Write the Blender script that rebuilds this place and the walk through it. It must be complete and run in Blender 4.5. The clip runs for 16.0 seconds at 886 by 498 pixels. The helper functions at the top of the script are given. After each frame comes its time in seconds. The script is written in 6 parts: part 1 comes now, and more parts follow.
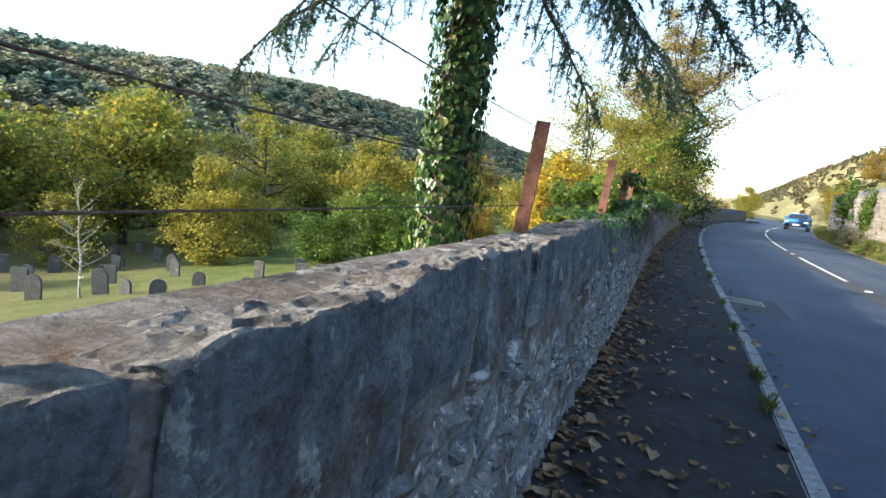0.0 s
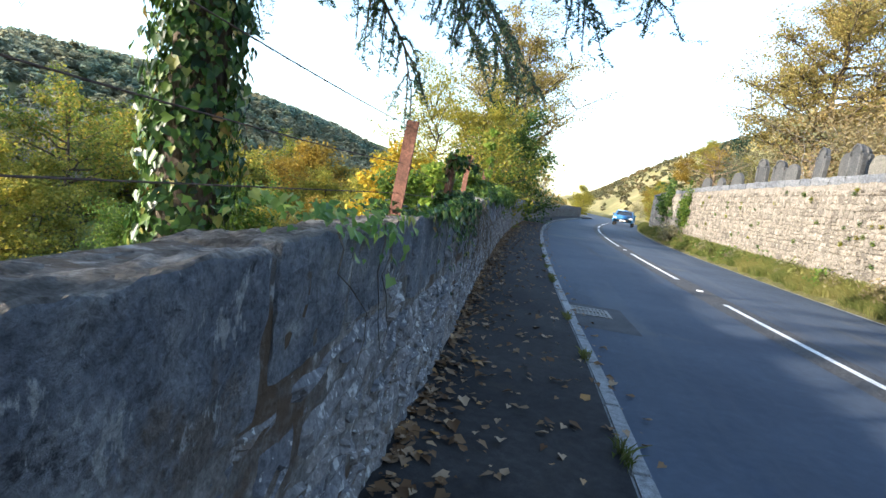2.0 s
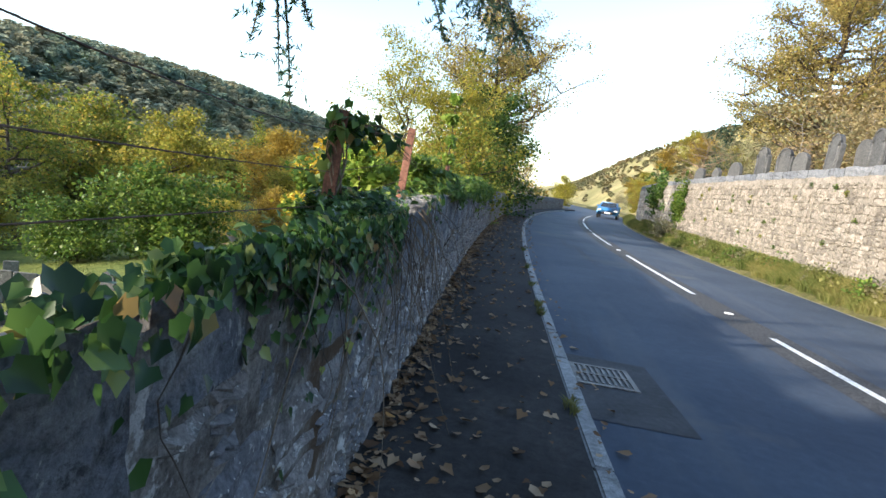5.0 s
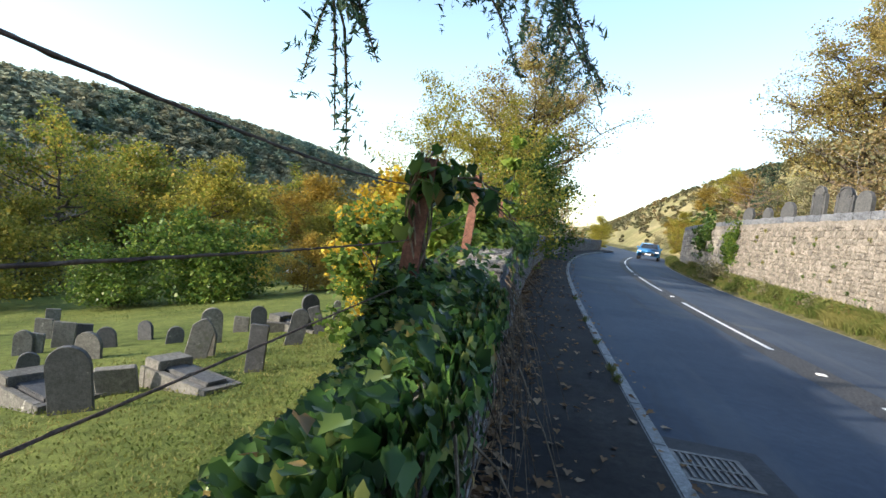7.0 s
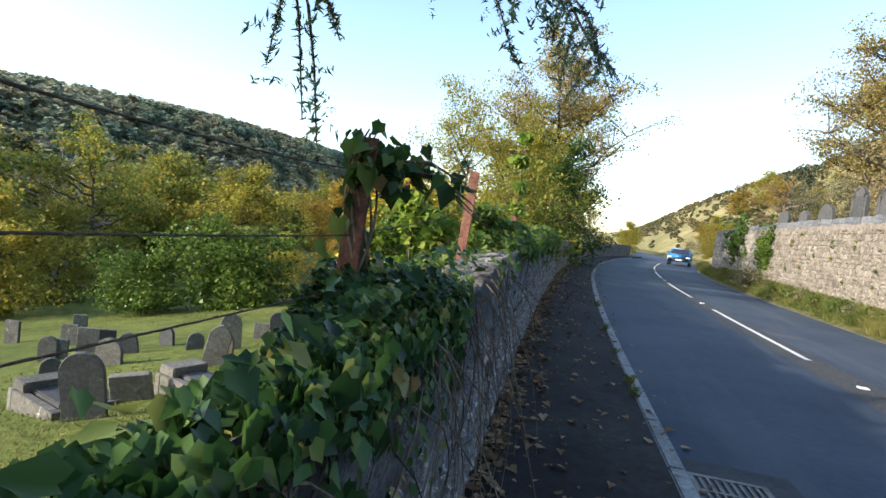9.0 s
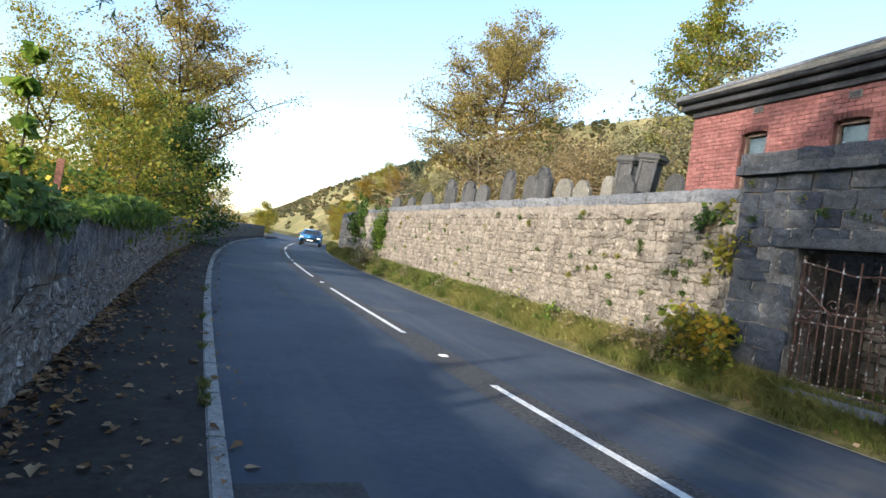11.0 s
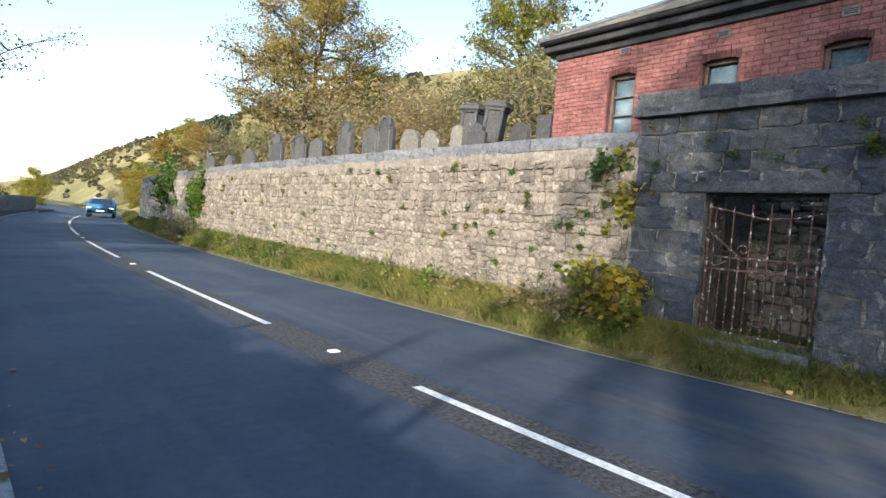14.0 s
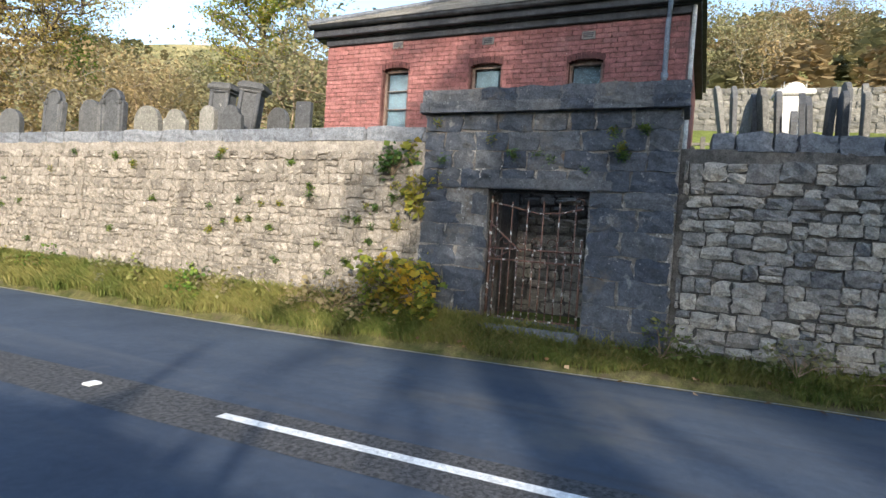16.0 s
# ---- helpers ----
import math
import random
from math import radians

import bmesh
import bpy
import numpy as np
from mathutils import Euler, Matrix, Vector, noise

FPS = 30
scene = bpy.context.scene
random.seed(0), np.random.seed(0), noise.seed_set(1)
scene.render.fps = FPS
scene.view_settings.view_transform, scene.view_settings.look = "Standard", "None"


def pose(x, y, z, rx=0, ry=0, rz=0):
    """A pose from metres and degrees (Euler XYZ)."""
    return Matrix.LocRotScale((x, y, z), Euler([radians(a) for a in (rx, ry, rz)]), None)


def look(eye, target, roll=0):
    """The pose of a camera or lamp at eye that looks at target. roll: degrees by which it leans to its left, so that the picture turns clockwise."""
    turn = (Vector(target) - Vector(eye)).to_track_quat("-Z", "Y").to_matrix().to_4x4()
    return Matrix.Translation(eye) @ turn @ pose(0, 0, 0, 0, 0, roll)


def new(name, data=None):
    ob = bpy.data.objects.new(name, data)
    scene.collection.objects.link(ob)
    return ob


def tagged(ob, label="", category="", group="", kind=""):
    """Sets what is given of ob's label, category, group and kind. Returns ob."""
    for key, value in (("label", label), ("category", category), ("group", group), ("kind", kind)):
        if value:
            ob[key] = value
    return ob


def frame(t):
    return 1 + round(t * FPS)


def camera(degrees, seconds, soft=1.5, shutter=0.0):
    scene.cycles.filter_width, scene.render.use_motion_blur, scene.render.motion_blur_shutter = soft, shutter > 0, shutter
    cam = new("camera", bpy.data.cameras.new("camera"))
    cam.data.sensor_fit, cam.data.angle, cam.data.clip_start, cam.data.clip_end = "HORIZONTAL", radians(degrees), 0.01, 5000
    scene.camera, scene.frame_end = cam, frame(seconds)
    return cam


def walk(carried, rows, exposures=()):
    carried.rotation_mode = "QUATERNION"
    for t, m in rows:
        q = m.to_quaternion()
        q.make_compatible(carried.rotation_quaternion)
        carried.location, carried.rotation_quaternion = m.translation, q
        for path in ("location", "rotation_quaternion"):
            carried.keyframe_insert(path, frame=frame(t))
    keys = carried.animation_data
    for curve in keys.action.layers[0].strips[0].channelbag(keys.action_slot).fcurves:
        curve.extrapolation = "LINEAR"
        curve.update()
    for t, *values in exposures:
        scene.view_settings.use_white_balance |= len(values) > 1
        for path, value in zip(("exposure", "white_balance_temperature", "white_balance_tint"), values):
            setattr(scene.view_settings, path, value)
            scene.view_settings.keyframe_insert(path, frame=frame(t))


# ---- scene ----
cam = camera(76.1, 16.0)
METRES, EYE, TILT, LEAN, TURN = 11.25, 1.5, -5.0, 0.0, 27.0
PATH = [
    (0, (-0.004, 0.792, 1.323), (-0.811, 2.603, 1.059), 6.8),
    (0.5, (-0.002, 1.235, 1.309), (-0.6, 3.127, 1.066), 7.8),
    (1, (-0.005, 1.677, 1.335), (-0.466, 3.61, 1.104), 8.1),
    (1.5, (-0.001, 2.213, 1.33), (-0.364, 4.167, 1.107), 8.1),
    (2, (-0.034, 2.733, 1.294), (-0.356, 4.695, 1.075), 8.3),
    (2.5, (-0.008, 3.275, 1.279), (-0.286, 5.242, 1.053), 8.2),
    (3, (0.023, 3.758, 1.329), (-0.246, 5.726, 1.099), 8.3),
    (3.5, (0.008, 4.244, 1.336), (-0.244, 6.214, 1.097), 8.5),
    (3.7, (0.036, 4.417, 1.346), (-0.218, 6.385, 1.091), 8.2),
    (5.8, (-0.285, 5.867, 1.381), (-0.542, 7.84, 1.183), 8.4),
    (6, (-0.348, 5.932, 1.394), (-0.635, 7.903, 1.214), 8.3),
    (6.5, (-0.444, 6.022, 1.412), (-0.781, 7.988, 1.272), 8.1),
    (7, (-0.453, 6.02, 1.413), (-0.841, 7.979, 1.3), 7.6),
    (7.5, (-0.45, 6.013, 1.411), (-0.892, 7.961, 1.312), 7.3),
    (8, (-0.412, 6.036, 1.41), (-0.916, 7.969, 1.316), 7.2),
    (8.2, (-0.409, 6.069, 1.407), (-0.926, 7.999, 1.309), 7.2),
    (10.3, (0.118, 7.079, 1.385), (0.158, 9.077, 1.317), 8.3),
    (10.5, (0.181, 7.176, 1.377), (0.403, 9.163, 1.337), 8.6),
    (10.7, (0.22, 7.238, 1.389), (0.633, 9.195, 1.373), 8.1),
    (11, (0.238, 7.319, 1.396), (0.963, 9.183, 1.4), 8.5),
    (11.5, (0.215, 7.487, 1.372), (1.346, 9.136, 1.415), 8.4),
    (12, (0.183, 7.704, 1.363), (1.447, 9.254, 1.372), 7.9),
    (12.5, (0.238, 8.051, 1.373), (1.497, 9.605, 1.355), 7.2),
    (13, (0.187, 8.35, 1.378), (1.45, 9.9, 1.349), 7.1),
    (13.5, (0.15, 8.685, 1.38), (1.424, 10.226, 1.324), 6.1),
    (14, (0.197, 9.016, 1.408), (1.474, 10.554, 1.331), 4.7),
    (14.5, (0.14, 9.318, 1.42), (1.477, 10.803, 1.342), 4.3),
    (15, (0.111, 9.556, 1.421), (1.651, 10.83, 1.354), 4.3),
    (15.5, (0.14, 9.669, 1.431), (1.828, 10.74, 1.375), 4.0),
    (16, (0.095, 9.717, 1.439), (1.912, 10.551, 1.391), 3.9),
]
EXPOSURES = [(0.0, 2.0, 6280, 10), (3.5, 2.1, 6330, 10), (7.0, 1.6, 6400, 10), (10.5, 1.58, 6340, 10), (11.5, 1.45, 6330, 10), (13.0, 1.5, 6330, 10), (16.0, 1.72, 6330, 10)]
walk(cam, [(t, look(eye, target, roll)) for t, eye, target, roll in PATH], EXPOSURES)

# ---- light ----
SUN_DIR = Vector((-0.86, -0.51, 0.0)).normalized() * math.cos(radians(18)) + Vector((0, 0, math.sin(radians(18))))
sun = new("sun", bpy.data.lights.new("sun", "SUN"))
sun.data.energy, sun.data.angle, sun.data.color = 3.0, radians(1.8), (1.0, 0.89, 0.74)
sun.matrix_world = look(SUN_DIR * 60, (0, 0, 0))
world = bpy.data.worlds.new("sky")
world.use_nodes = True
scene.world = world
wn = world.node_tree.nodes
sky = wn.new("ShaderNodeTexSky")
sky.sky_type, sky.sun_disc = "NISHITA", False
sky.sun_elevation, sky.sun_rotation = radians(18), math.atan2(SUN_DIR.x, SUN_DIR.y)
sky.dust_density, sky.air_density, sky.ozone_density = 1.0, 1.0, 1.2
wn["Background"].inputs["Strength"].default_value = 0.15
world.node_tree.links.new(sky.outputs[0], wn["Background"].inputs["Color"])

# ---- materials ----


def nodes_of(name, rough=0.8, spec=0.3):
    m = bpy.data.materials.new(name)
    m.use_nodes = True
    nt = m.node_tree
    b = nt.nodes["Principled BSDF"]
    b.inputs["Roughness"].default_value = rough
    b.inputs["Specular IOR Level"].default_value = spec
    return m, nt, b


def noise_tex(nt, scale, detail=6.0, rough=0.6, stretch=None):
    co = nt.nodes.new("ShaderNodeNewGeometry").outputs["Position"]
    if stretch:
        mp = nt.nodes.new("ShaderNodeMapping")
        mp.inputs["Scale"].default_value = stretch
        nt.links.new(co, mp.inputs["Vector"])
        co = mp.outputs[0]
    n = nt.nodes.new("ShaderNodeTexNoise")
    n.inputs["Scale"].default_value, n.inputs["Detail"].default_value, n.inputs["Roughness"].default_value = scale, detail, rough
    nt.links.new(co, n.inputs["Vector"])
    return n.outputs["Fac"]


def ramp(nt, fac, stops):
    r = nt.nodes.new("ShaderNodeValToRGB")
    el = r.color_ramp.elements
    while len(el) < len(stops):
        el.new(0.5)
    for e, (p, c) in zip(el, stops):
        e.position, e.color = p, (*c, 1.0)
    nt.links.new(fac, r.inputs[0])
    return r.outputs["Color"]


def mix(nt, fac, a, b, how="MIX"):
    x = nt.nodes.new("ShaderNodeMix")
    x.data_type, x.blend_type = "RGBA", how
    for sock, v in ((x.inputs["Factor"], fac), (x.inputs[6], a), (x.inputs[7], b)):
        if hasattr(v, "is_linked"):
            nt.links.new(v, sock)
        else:
            sock.default_value = v if not isinstance(v, tuple) else (*v, 1.0)
    return x.outputs[2]


def bump(nt, b, height, strength=0.5, dist=0.02):
    bp = nt.nodes.new("ShaderNodeBump")
    bp.inputs["Strength"].default_value, bp.inputs["Distance"].default_value = strength, dist
    nt.links.new(height, bp.inputs["Height"])
    nt.links.new(bp.outputs[0], b.inputs["Normal"])


def piece_random(nt):
    a = nt.nodes.new("ShaderNodeObjectInfo").outputs["Random"]
    g = nt.nodes.new("ShaderNodeNewGeometry").outputs["Random Per Island"]
    s = nt.nodes.new("ShaderNodeMath")
    s.operation = "ADD"
    nt.links.new(a, s.inputs[0]), nt.links.new(g, s.inputs[1])
    f = nt.nodes.new("ShaderNodeMath")
    f.operation = "FRACT"
    nt.links.new(s.outputs[0], f.inputs[0])
    return f.outputs[0]


def surface(name, base, scale=3.0, fine=40.0, rough=0.85, spec=0.25, bumps=(0.5, 0.02), pieces=None, patches=None, fleck=None, stretch=None, metal=0.0, mottle=0.6):
    """A weathered surface: base ramp over a coarse noise, a fine grain, colour by piece, patches of another colour, flecks."""
    m, nt, b = nodes_of(name, rough, spec)
    n1, n2 = noise_tex(nt, scale, 7, 0.62, stretch), noise_tex(nt, fine, 8, 0.7, stretch)
    col = ramp(nt, n1, [(0.5 + (p - 0.5) * 0.62, c) for p, c in base])
    if pieces:
        col = mix(nt, 0.62, col, ramp(nt, piece_random(nt), pieces))
    n3 = noise_tex(nt, (scale * fine) ** 0.5, 6, 0.7, stretch)
    col = mix(nt, mottle, col, ramp(nt, n3, [(0.34, (0.5, 0.5, 0.5)), (0.5, (1, 1, 1)), (0.66, (1.5, 1.5, 1.5))]), "MULTIPLY")
    grain = ramp(nt, n2, [(0.32, (0.45, 0.45, 0.45)), (0.5, (1, 1, 1)), (0.68, (1.5, 1.5, 1.5))])
    col = mix(nt, 0.75, col, grain, "MULTIPLY")
    for c, s, lo, hi, *way in patches or ():
        f = ramp(nt, noise_tex(nt, s, 8, 0.68, way[0] if way else None), [(lo, (0, 0, 0)), (hi, (1, 1, 1))])
        col = mix(nt, f, col, c)
    if fleck:
        c, s, lo = fleck
        f = ramp(nt, noise_tex(nt, s, 2, 0.5), [(lo, (0, 0, 0)), (lo + 0.03, (1, 1, 1))])
        col = mix(nt, f, col, c)
    nt.links.new(col, b.inputs["Base Color"])
    b.inputs["Metallic"].default_value = metal
    both = nt.nodes.new("ShaderNodeMath")
    both.operation = "MULTIPLY_ADD"
    nt.links.new(n2, both.inputs[0])
    both.inputs[1].default_value = 0.45
    nt.links.new(n1, both.inputs[2])
    bump(nt, b, both.outputs[0], *bumps)
    return m


def leafy(name, stops, rough=0.5, through_light=0.35, zone=None, gloss=0.16):
    """Leaf colour by leaf, broken by a wide noise; part of the light passes through."""
    m, nt, b = nodes_of(name, rough, gloss)
    g = nt.nodes.new("ShaderNodeNewGeometry").outputs["Random Per Island"]
    col = ramp(nt, g, stops)
    if zone:
        scale, zstops = zone
        col = mix(nt, 0.65, col, ramp(nt, noise_tex(nt, scale, 4, 0.6), zstops))
    col = mix(nt, 0.5, col, ramp(nt, noise_tex(nt, 0.9, 3, 0.6), [(0.3, (0.7, 0.7, 0.7)), (0.7, (1.3, 1.3, 1.3))]), "MULTIPLY")
    nt.links.new(col, b.inputs["Base Color"])
    t = nt.nodes.new("ShaderNodeBsdfTranslucent")
    nt.links.new(col, t.inputs["Color"])
    s = nt.nodes.new("ShaderNodeMixShader")
    s.inputs[0].default_value = through_light
    nt.links.new(b.outputs[0], s.inputs[1]), nt.links.new(t.outputs[0], s.inputs[2])
    nt.links.new(s.outputs[0], nt.nodes["Material Output"].inputs[0])
    return m


M_ROAD = surface("asphalt", [(0.3, (0.0388, 0.0538, 0.0799)), (0.7, (0.0593, 0.0784, 0.108))], 0.5, 220, 0.8, 0.25, (0.5, 0.006), mottle=0.28,
                 patches=[((0.0844, 0.0952, 0.11), 0.9, 0.5, 0.72, (1, 0.08, 1)), ((0.0479, 0.0515, 0.0605), 1.4, 0.56, 0.68, (1, 0.05, 1)), ((0.114, 0.112, 0.106), 0.3, 0.56, 0.7)], fleck=((0.228, 0.224, 0.216), 130, 0.70))
M_PATCH = surface("asphalt_patch", [(0.3, (0.035, 0.036, 0.04)), (0.7, (0.055, 0.056, 0.06))], 3, 240, 0.8, 0.3, (0.5, 0.006))
M_JOINT = surface("worn_chippings", [(0.3, (0.03, 0.03, 0.032)), (0.7, (0.10, 0.10, 0.10))], 26, 160, 0.85, 0.3, (0.9, 0.012))
M_PAVE = surface("pavement_asphalt", [(0.3, (0.022, 0.021, 0.022)), (0.7, (0.045, 0.042, 0.040))], 0.9, 170, 0.9, 0.2, (0.7, 0.008),
                 patches=[((0.05, 0.042, 0.033), 2.5, 0.58, 0.75)])
M_KERB = surface("kerb_concrete", [(0.3, (0.20, 0.20, 0.20)), (0.7, (0.31, 0.31, 0.30))], 4, 120, 0.85, 0.25, (0.4, 0.005), pieces=[(0, (0.2, 0.2, 0.2)), (1, (0.32, 0.32, 0.31))], patches=[((0.09, 0.09, 0.08), 7, 0.6, 0.72)])
M_PAINT = surface("road_paint", [(0.3, (0.6, 0.6, 0.58)), (0.7, (0.78, 0.78, 0.75))], 6, 150, 0.7, 0.3, (0.3, 0.004), patches=[((0.16, 0.16, 0.16), 30, 0.66, 0.7)])
M_STUD = surface("reflector_white", [(0.3, (0.75, 0.75, 0.75)), (0.7, (0.85, 0.85, 0.85))], 5, 60, 0.3, 0.5, (0.1, 0.002))
M_IRON = surface("cast_iron", [(0.3, (0.10, 0.09, 0.085)), (0.7, (0.2, 0.18, 0.16))], 12, 120, 0.55, 0.5, (0.4, 0.004), patches=[((0.13, 0.06, 0.03), 16, 0.55, 0.7)], metal=0.4)
M_STONE_L = surface("limestone_dark", [(0.25, (0.13, 0.135, 0.15)), (0.55, (0.23, 0.225, 0.225)), (0.8, (0.34, 0.32, 0.30))], 4.5, 55, 0.9, 0.2, (1.0, 0.03),
                    pieces=[(0, (0.15, 0.155, 0.17)), (0.5, (0.24, 0.225, 0.215)), (1, (0.29, 0.245, 0.205))],
                    patches=[((0.56, 0.55, 0.52), 9, 0.57, 0.62), ((0.06, 0.055, 0.05), 6, 0.60, 0.68), ((0.15, 0.105, 0.07), 3.2, 0.58, 0.70)], fleck=((0.6, 0.59, 0.55), 48, 0.66))
M_MORTAR_L = surface("lime_mortar_dark", [(0.3, (0.15, 0.135, 0.12)), (0.7, (0.27, 0.25, 0.225))], 7, 70, 0.95, 0.1, (1.0, 0.03), patches=[((0.54, 0.52, 0.49), 9, 0.58, 0.63), ((0.13, 0.09, 0.06), 2.2, 0.52, 0.63), ((0.06, 0.055, 0.05), 4, 0.6, 0.7)])
M_STONE_R = surface("limestone_pale", [(0.25, (0.117, 0.104, 0.0862)), (0.55, (0.198, 0.175, 0.145)), (0.8, (0.279, 0.253, 0.213))], 3.2, 50, 0.92, 0.15, (0.9, 0.025),
                    pieces=[(0, (0.117, 0.104, 0.088)), (0.35, (0.184, 0.162, 0.134)), (0.8, (0.234, 0.206, 0.171)), (1, (0.297, 0.265, 0.222))],
                    patches=[((0.099, 0.0872, 0.073), 1.7, 0.56, 0.68), ((0.36, 0.334, 0.286), 7, 0.60, 0.66)], fleck=((0.468, 0.436, 0.378), 45, 0.68))
M_MORTAR_R = surface("lime_mortar_pale", [(0.3, (0.162, 0.143, 0.121)), (0.7, (0.248, 0.223, 0.19))], 4, 60, 0.95, 0.1, (0.8, 0.02), patches=[((0.117, 0.106, 0.085), 2.4, 0.6, 0.72)])
M_STONE_D = surface("limestone_rubble", [(0.25, (0.11, 0.105, 0.10)), (0.55, (0.20, 0.19, 0.17)), (0.8, (0.31, 0.295, 0.26))], 3.2, 50, 0.92, 0.15, (0.8, 0.02),
                    pieces=[(0, (0.11, 0.112, 0.118)), (0.25, (0.20, 0.185, 0.165)), (0.65, (0.31, 0.28, 0.235)), (1, (0.42, 0.38, 0.315))], patches=[((0.09, 0.085, 0.08), 2.2, 0.6, 0.72)])
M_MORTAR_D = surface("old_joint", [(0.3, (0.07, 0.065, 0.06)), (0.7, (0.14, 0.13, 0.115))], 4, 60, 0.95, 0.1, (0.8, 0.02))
M_ASHLAR = surface("blue_limestone_ashlar", [(0.25, (0.0517, 0.0571, 0.0681)), (0.55, (0.0857, 0.0929, 0.106)), (0.8, (0.138, 0.143, 0.155))], 2.6, 45, 0.85, 0.25, (1.0, 0.035),
                   pieces=[(0, (0.0379, 0.0464, 0.0643)), (0.5, (0.0689, 0.0785, 0.0943)), (1, (0.128, 0.127, 0.125))], patches=[((0.228, 0.229, 0.227), 6, 0.59, 0.66), ((0.0276, 0.0286, 0.0303), 3, 0.57, 0.68), ((0.138, 0.121, 0.0988), 1.6, 0.58, 0.7)], fleck=((0.289, 0.292, 0.295), 35, 0.71))
M_COPE = surface("coping_stone", [(0.25, (0.0889, 0.0959, 0.11)), (0.55, (0.139, 0.148, 0.162)), (0.8, (0.196, 0.206, 0.221))], 3, 45, 0.9, 0.2, (0.7, 0.02), pieces=[(0, (0.101, 0.11, 0.126)), (1, (0.178, 0.185, 0.197))], patches=[((0.057, 0.0584, 0.063), 3, 0.6, 0.72)])
M_BRICK = surface("red_painted_brick", [(0.25, (0.168, 0.07, 0.0662)), (0.55, (0.216, 0.0939, 0.0872)), (0.8, (0.264, 0.126, 0.115))], 2.2, 60, 0.8, 0.25, (0.4, 0.008),
                  pieces=[(0, (0.176, 0.0716, 0.0662)), (0.5, (0.216, 0.0915, 0.0847)), (0.9, (0.256, 0.115, 0.105)), (1, (0.12, 0.0636, 0.0606))], patches=[((0.288, 0.167, 0.145), 2.0, 0.6, 0.8)], fleck=((0.44, 0.334, 0.291), 40, 0.73))
M_BRICK_JOINT = surface("brick_joint", [(0.3, (0.085, 0.042, 0.038)), (0.7, (0.16, 0.08, 0.07))], 4, 60, 0.9, 0.15, (0.5, 0.01), patches=[((0.07, 0.035, 0.03), 3, 0.6, 0.68)])
M_DARKWOOD = surface("black_painted_wood", [(0.3, (0.022, 0.022, 0.025)), (0.7, (0.05, 0.05, 0.055))], 5, 60, 0.55, 0.35, (0.25, 0.005))
M_BROWNWOOD = surface("brown_window_paint", [(0.3, (0.10, 0.07, 0.055)), (0.7, (0.17, 0.12, 0.10))], 6, 60, 0.6, 0.3, (0.25, 0.005))
M_SLATE = surface("roof_slate", [(0.3, (0.10, 0.095, 0.085)), (0.7, (0.19, 0.18, 0.155))], 2, 60, 0.8, 0.25, (0.4, 0.01), pieces=[(0, (0.10, 0.095, 0.085)), (1, (0.21, 0.195, 0.165))])
M_PIPE = surface("grey_blue_pipe_paint", [(0.3, (0.13, 0.16, 0.21)), (0.7, (0.2, 0.235, 0.29))], 6, 60, 0.5, 0.4, (0.2, 0.003))
M_WHITE = surface("white_weathered", [(0.3, (0.384, 0.372, 0.341)), (0.7, (0.496, 0.484, 0.453))], 5, 60, 0.8, 0.2, (0.3, 0.006), patches=[((0.217, 0.205, 0.174), 4, 0.62, 0.75)])
M_BLIND = surface("pale_blind", [(0.3, (0.055, 0.08, 0.10)), (0.7, (0.08, 0.11, 0.135))], 3, 30, 0.8, 0.2, (0.1, 0.003))
M_RUST = surface("rusty_steel", [(0.3, (0.10, 0.05, 0.038)), (0.6, (0.16, 0.075, 0.055)), (0.8, (0.21, 0.11, 0.08))], 9, 90, 0.85, 0.2, (0.4, 0.004), patches=[((0.09, 0.04, 0.03), 14, 0.6, 0.7)])
M_WIRE = surface("rusted_wire", [(0.3, (0.07, 0.045, 0.035)), (0.7, (0.13, 0.085, 0.06))], 30, 200, 0.75, 0.3, (0.4, 0.003))
M_GATE = surface("peeling_gate_paint", [(0.3, (0.09, 0.05, 0.04)), (0.7, (0.16, 0.085, 0.06))], 10, 100, 0.75, 0.3, (0.4, 0.003), patches=[((0.62, 0.60, 0.57), 14, 0.56, 0.6)])
M_GRAVE = surface("gravestone", [(0.25, (0.08, 0.075, 0.065)), (0.6, (0.14, 0.135, 0.12)), (0.85, (0.23, 0.22, 0.195))], 3.5, 50, 0.9, 0.2, (0.6, 0.015), pieces=[(0, (0.08, 0.078, 0.072)), (1, (0.20, 0.19, 0.168))],
                  patches=[((0.40, 0.39, 0.34), 6, 0.62, 0.7), ((0.09, 0.10, 0.05), 2.5, 0.6, 0.75)])
M_SLATEGRAVE = surface("dark_slate_grave", [(0.25, (0.04, 0.042, 0.045)), (0.6, (0.07, 0.071, 0.073)), (0.85, (0.12, 0.118, 0.112))], 3.5, 50, 0.75, 0.3, (0.4, 0.01), pieces=[(0, (0.04, 0.042, 0.046)), (1, (0.10, 0.10, 0.098))], patches=[((0.33, 0.33, 0.30), 7, 0.66, 0.72)])
M_BARK = surface("bark", [(0.3, (0.055, 0.045, 0.036)), (0.7, (0.14, 0.115, 0.09))], 8, 60, 0.95, 0.1, (0.9, 0.03), stretch=(1, 1, 0.35))
M_VINE = surface("vine_stem", [(0.3, (0.11, 0.08, 0.055)), (0.7, (0.24, 0.185, 0.135))], 12, 90, 0.9, 0.1, (0.4, 0.004))
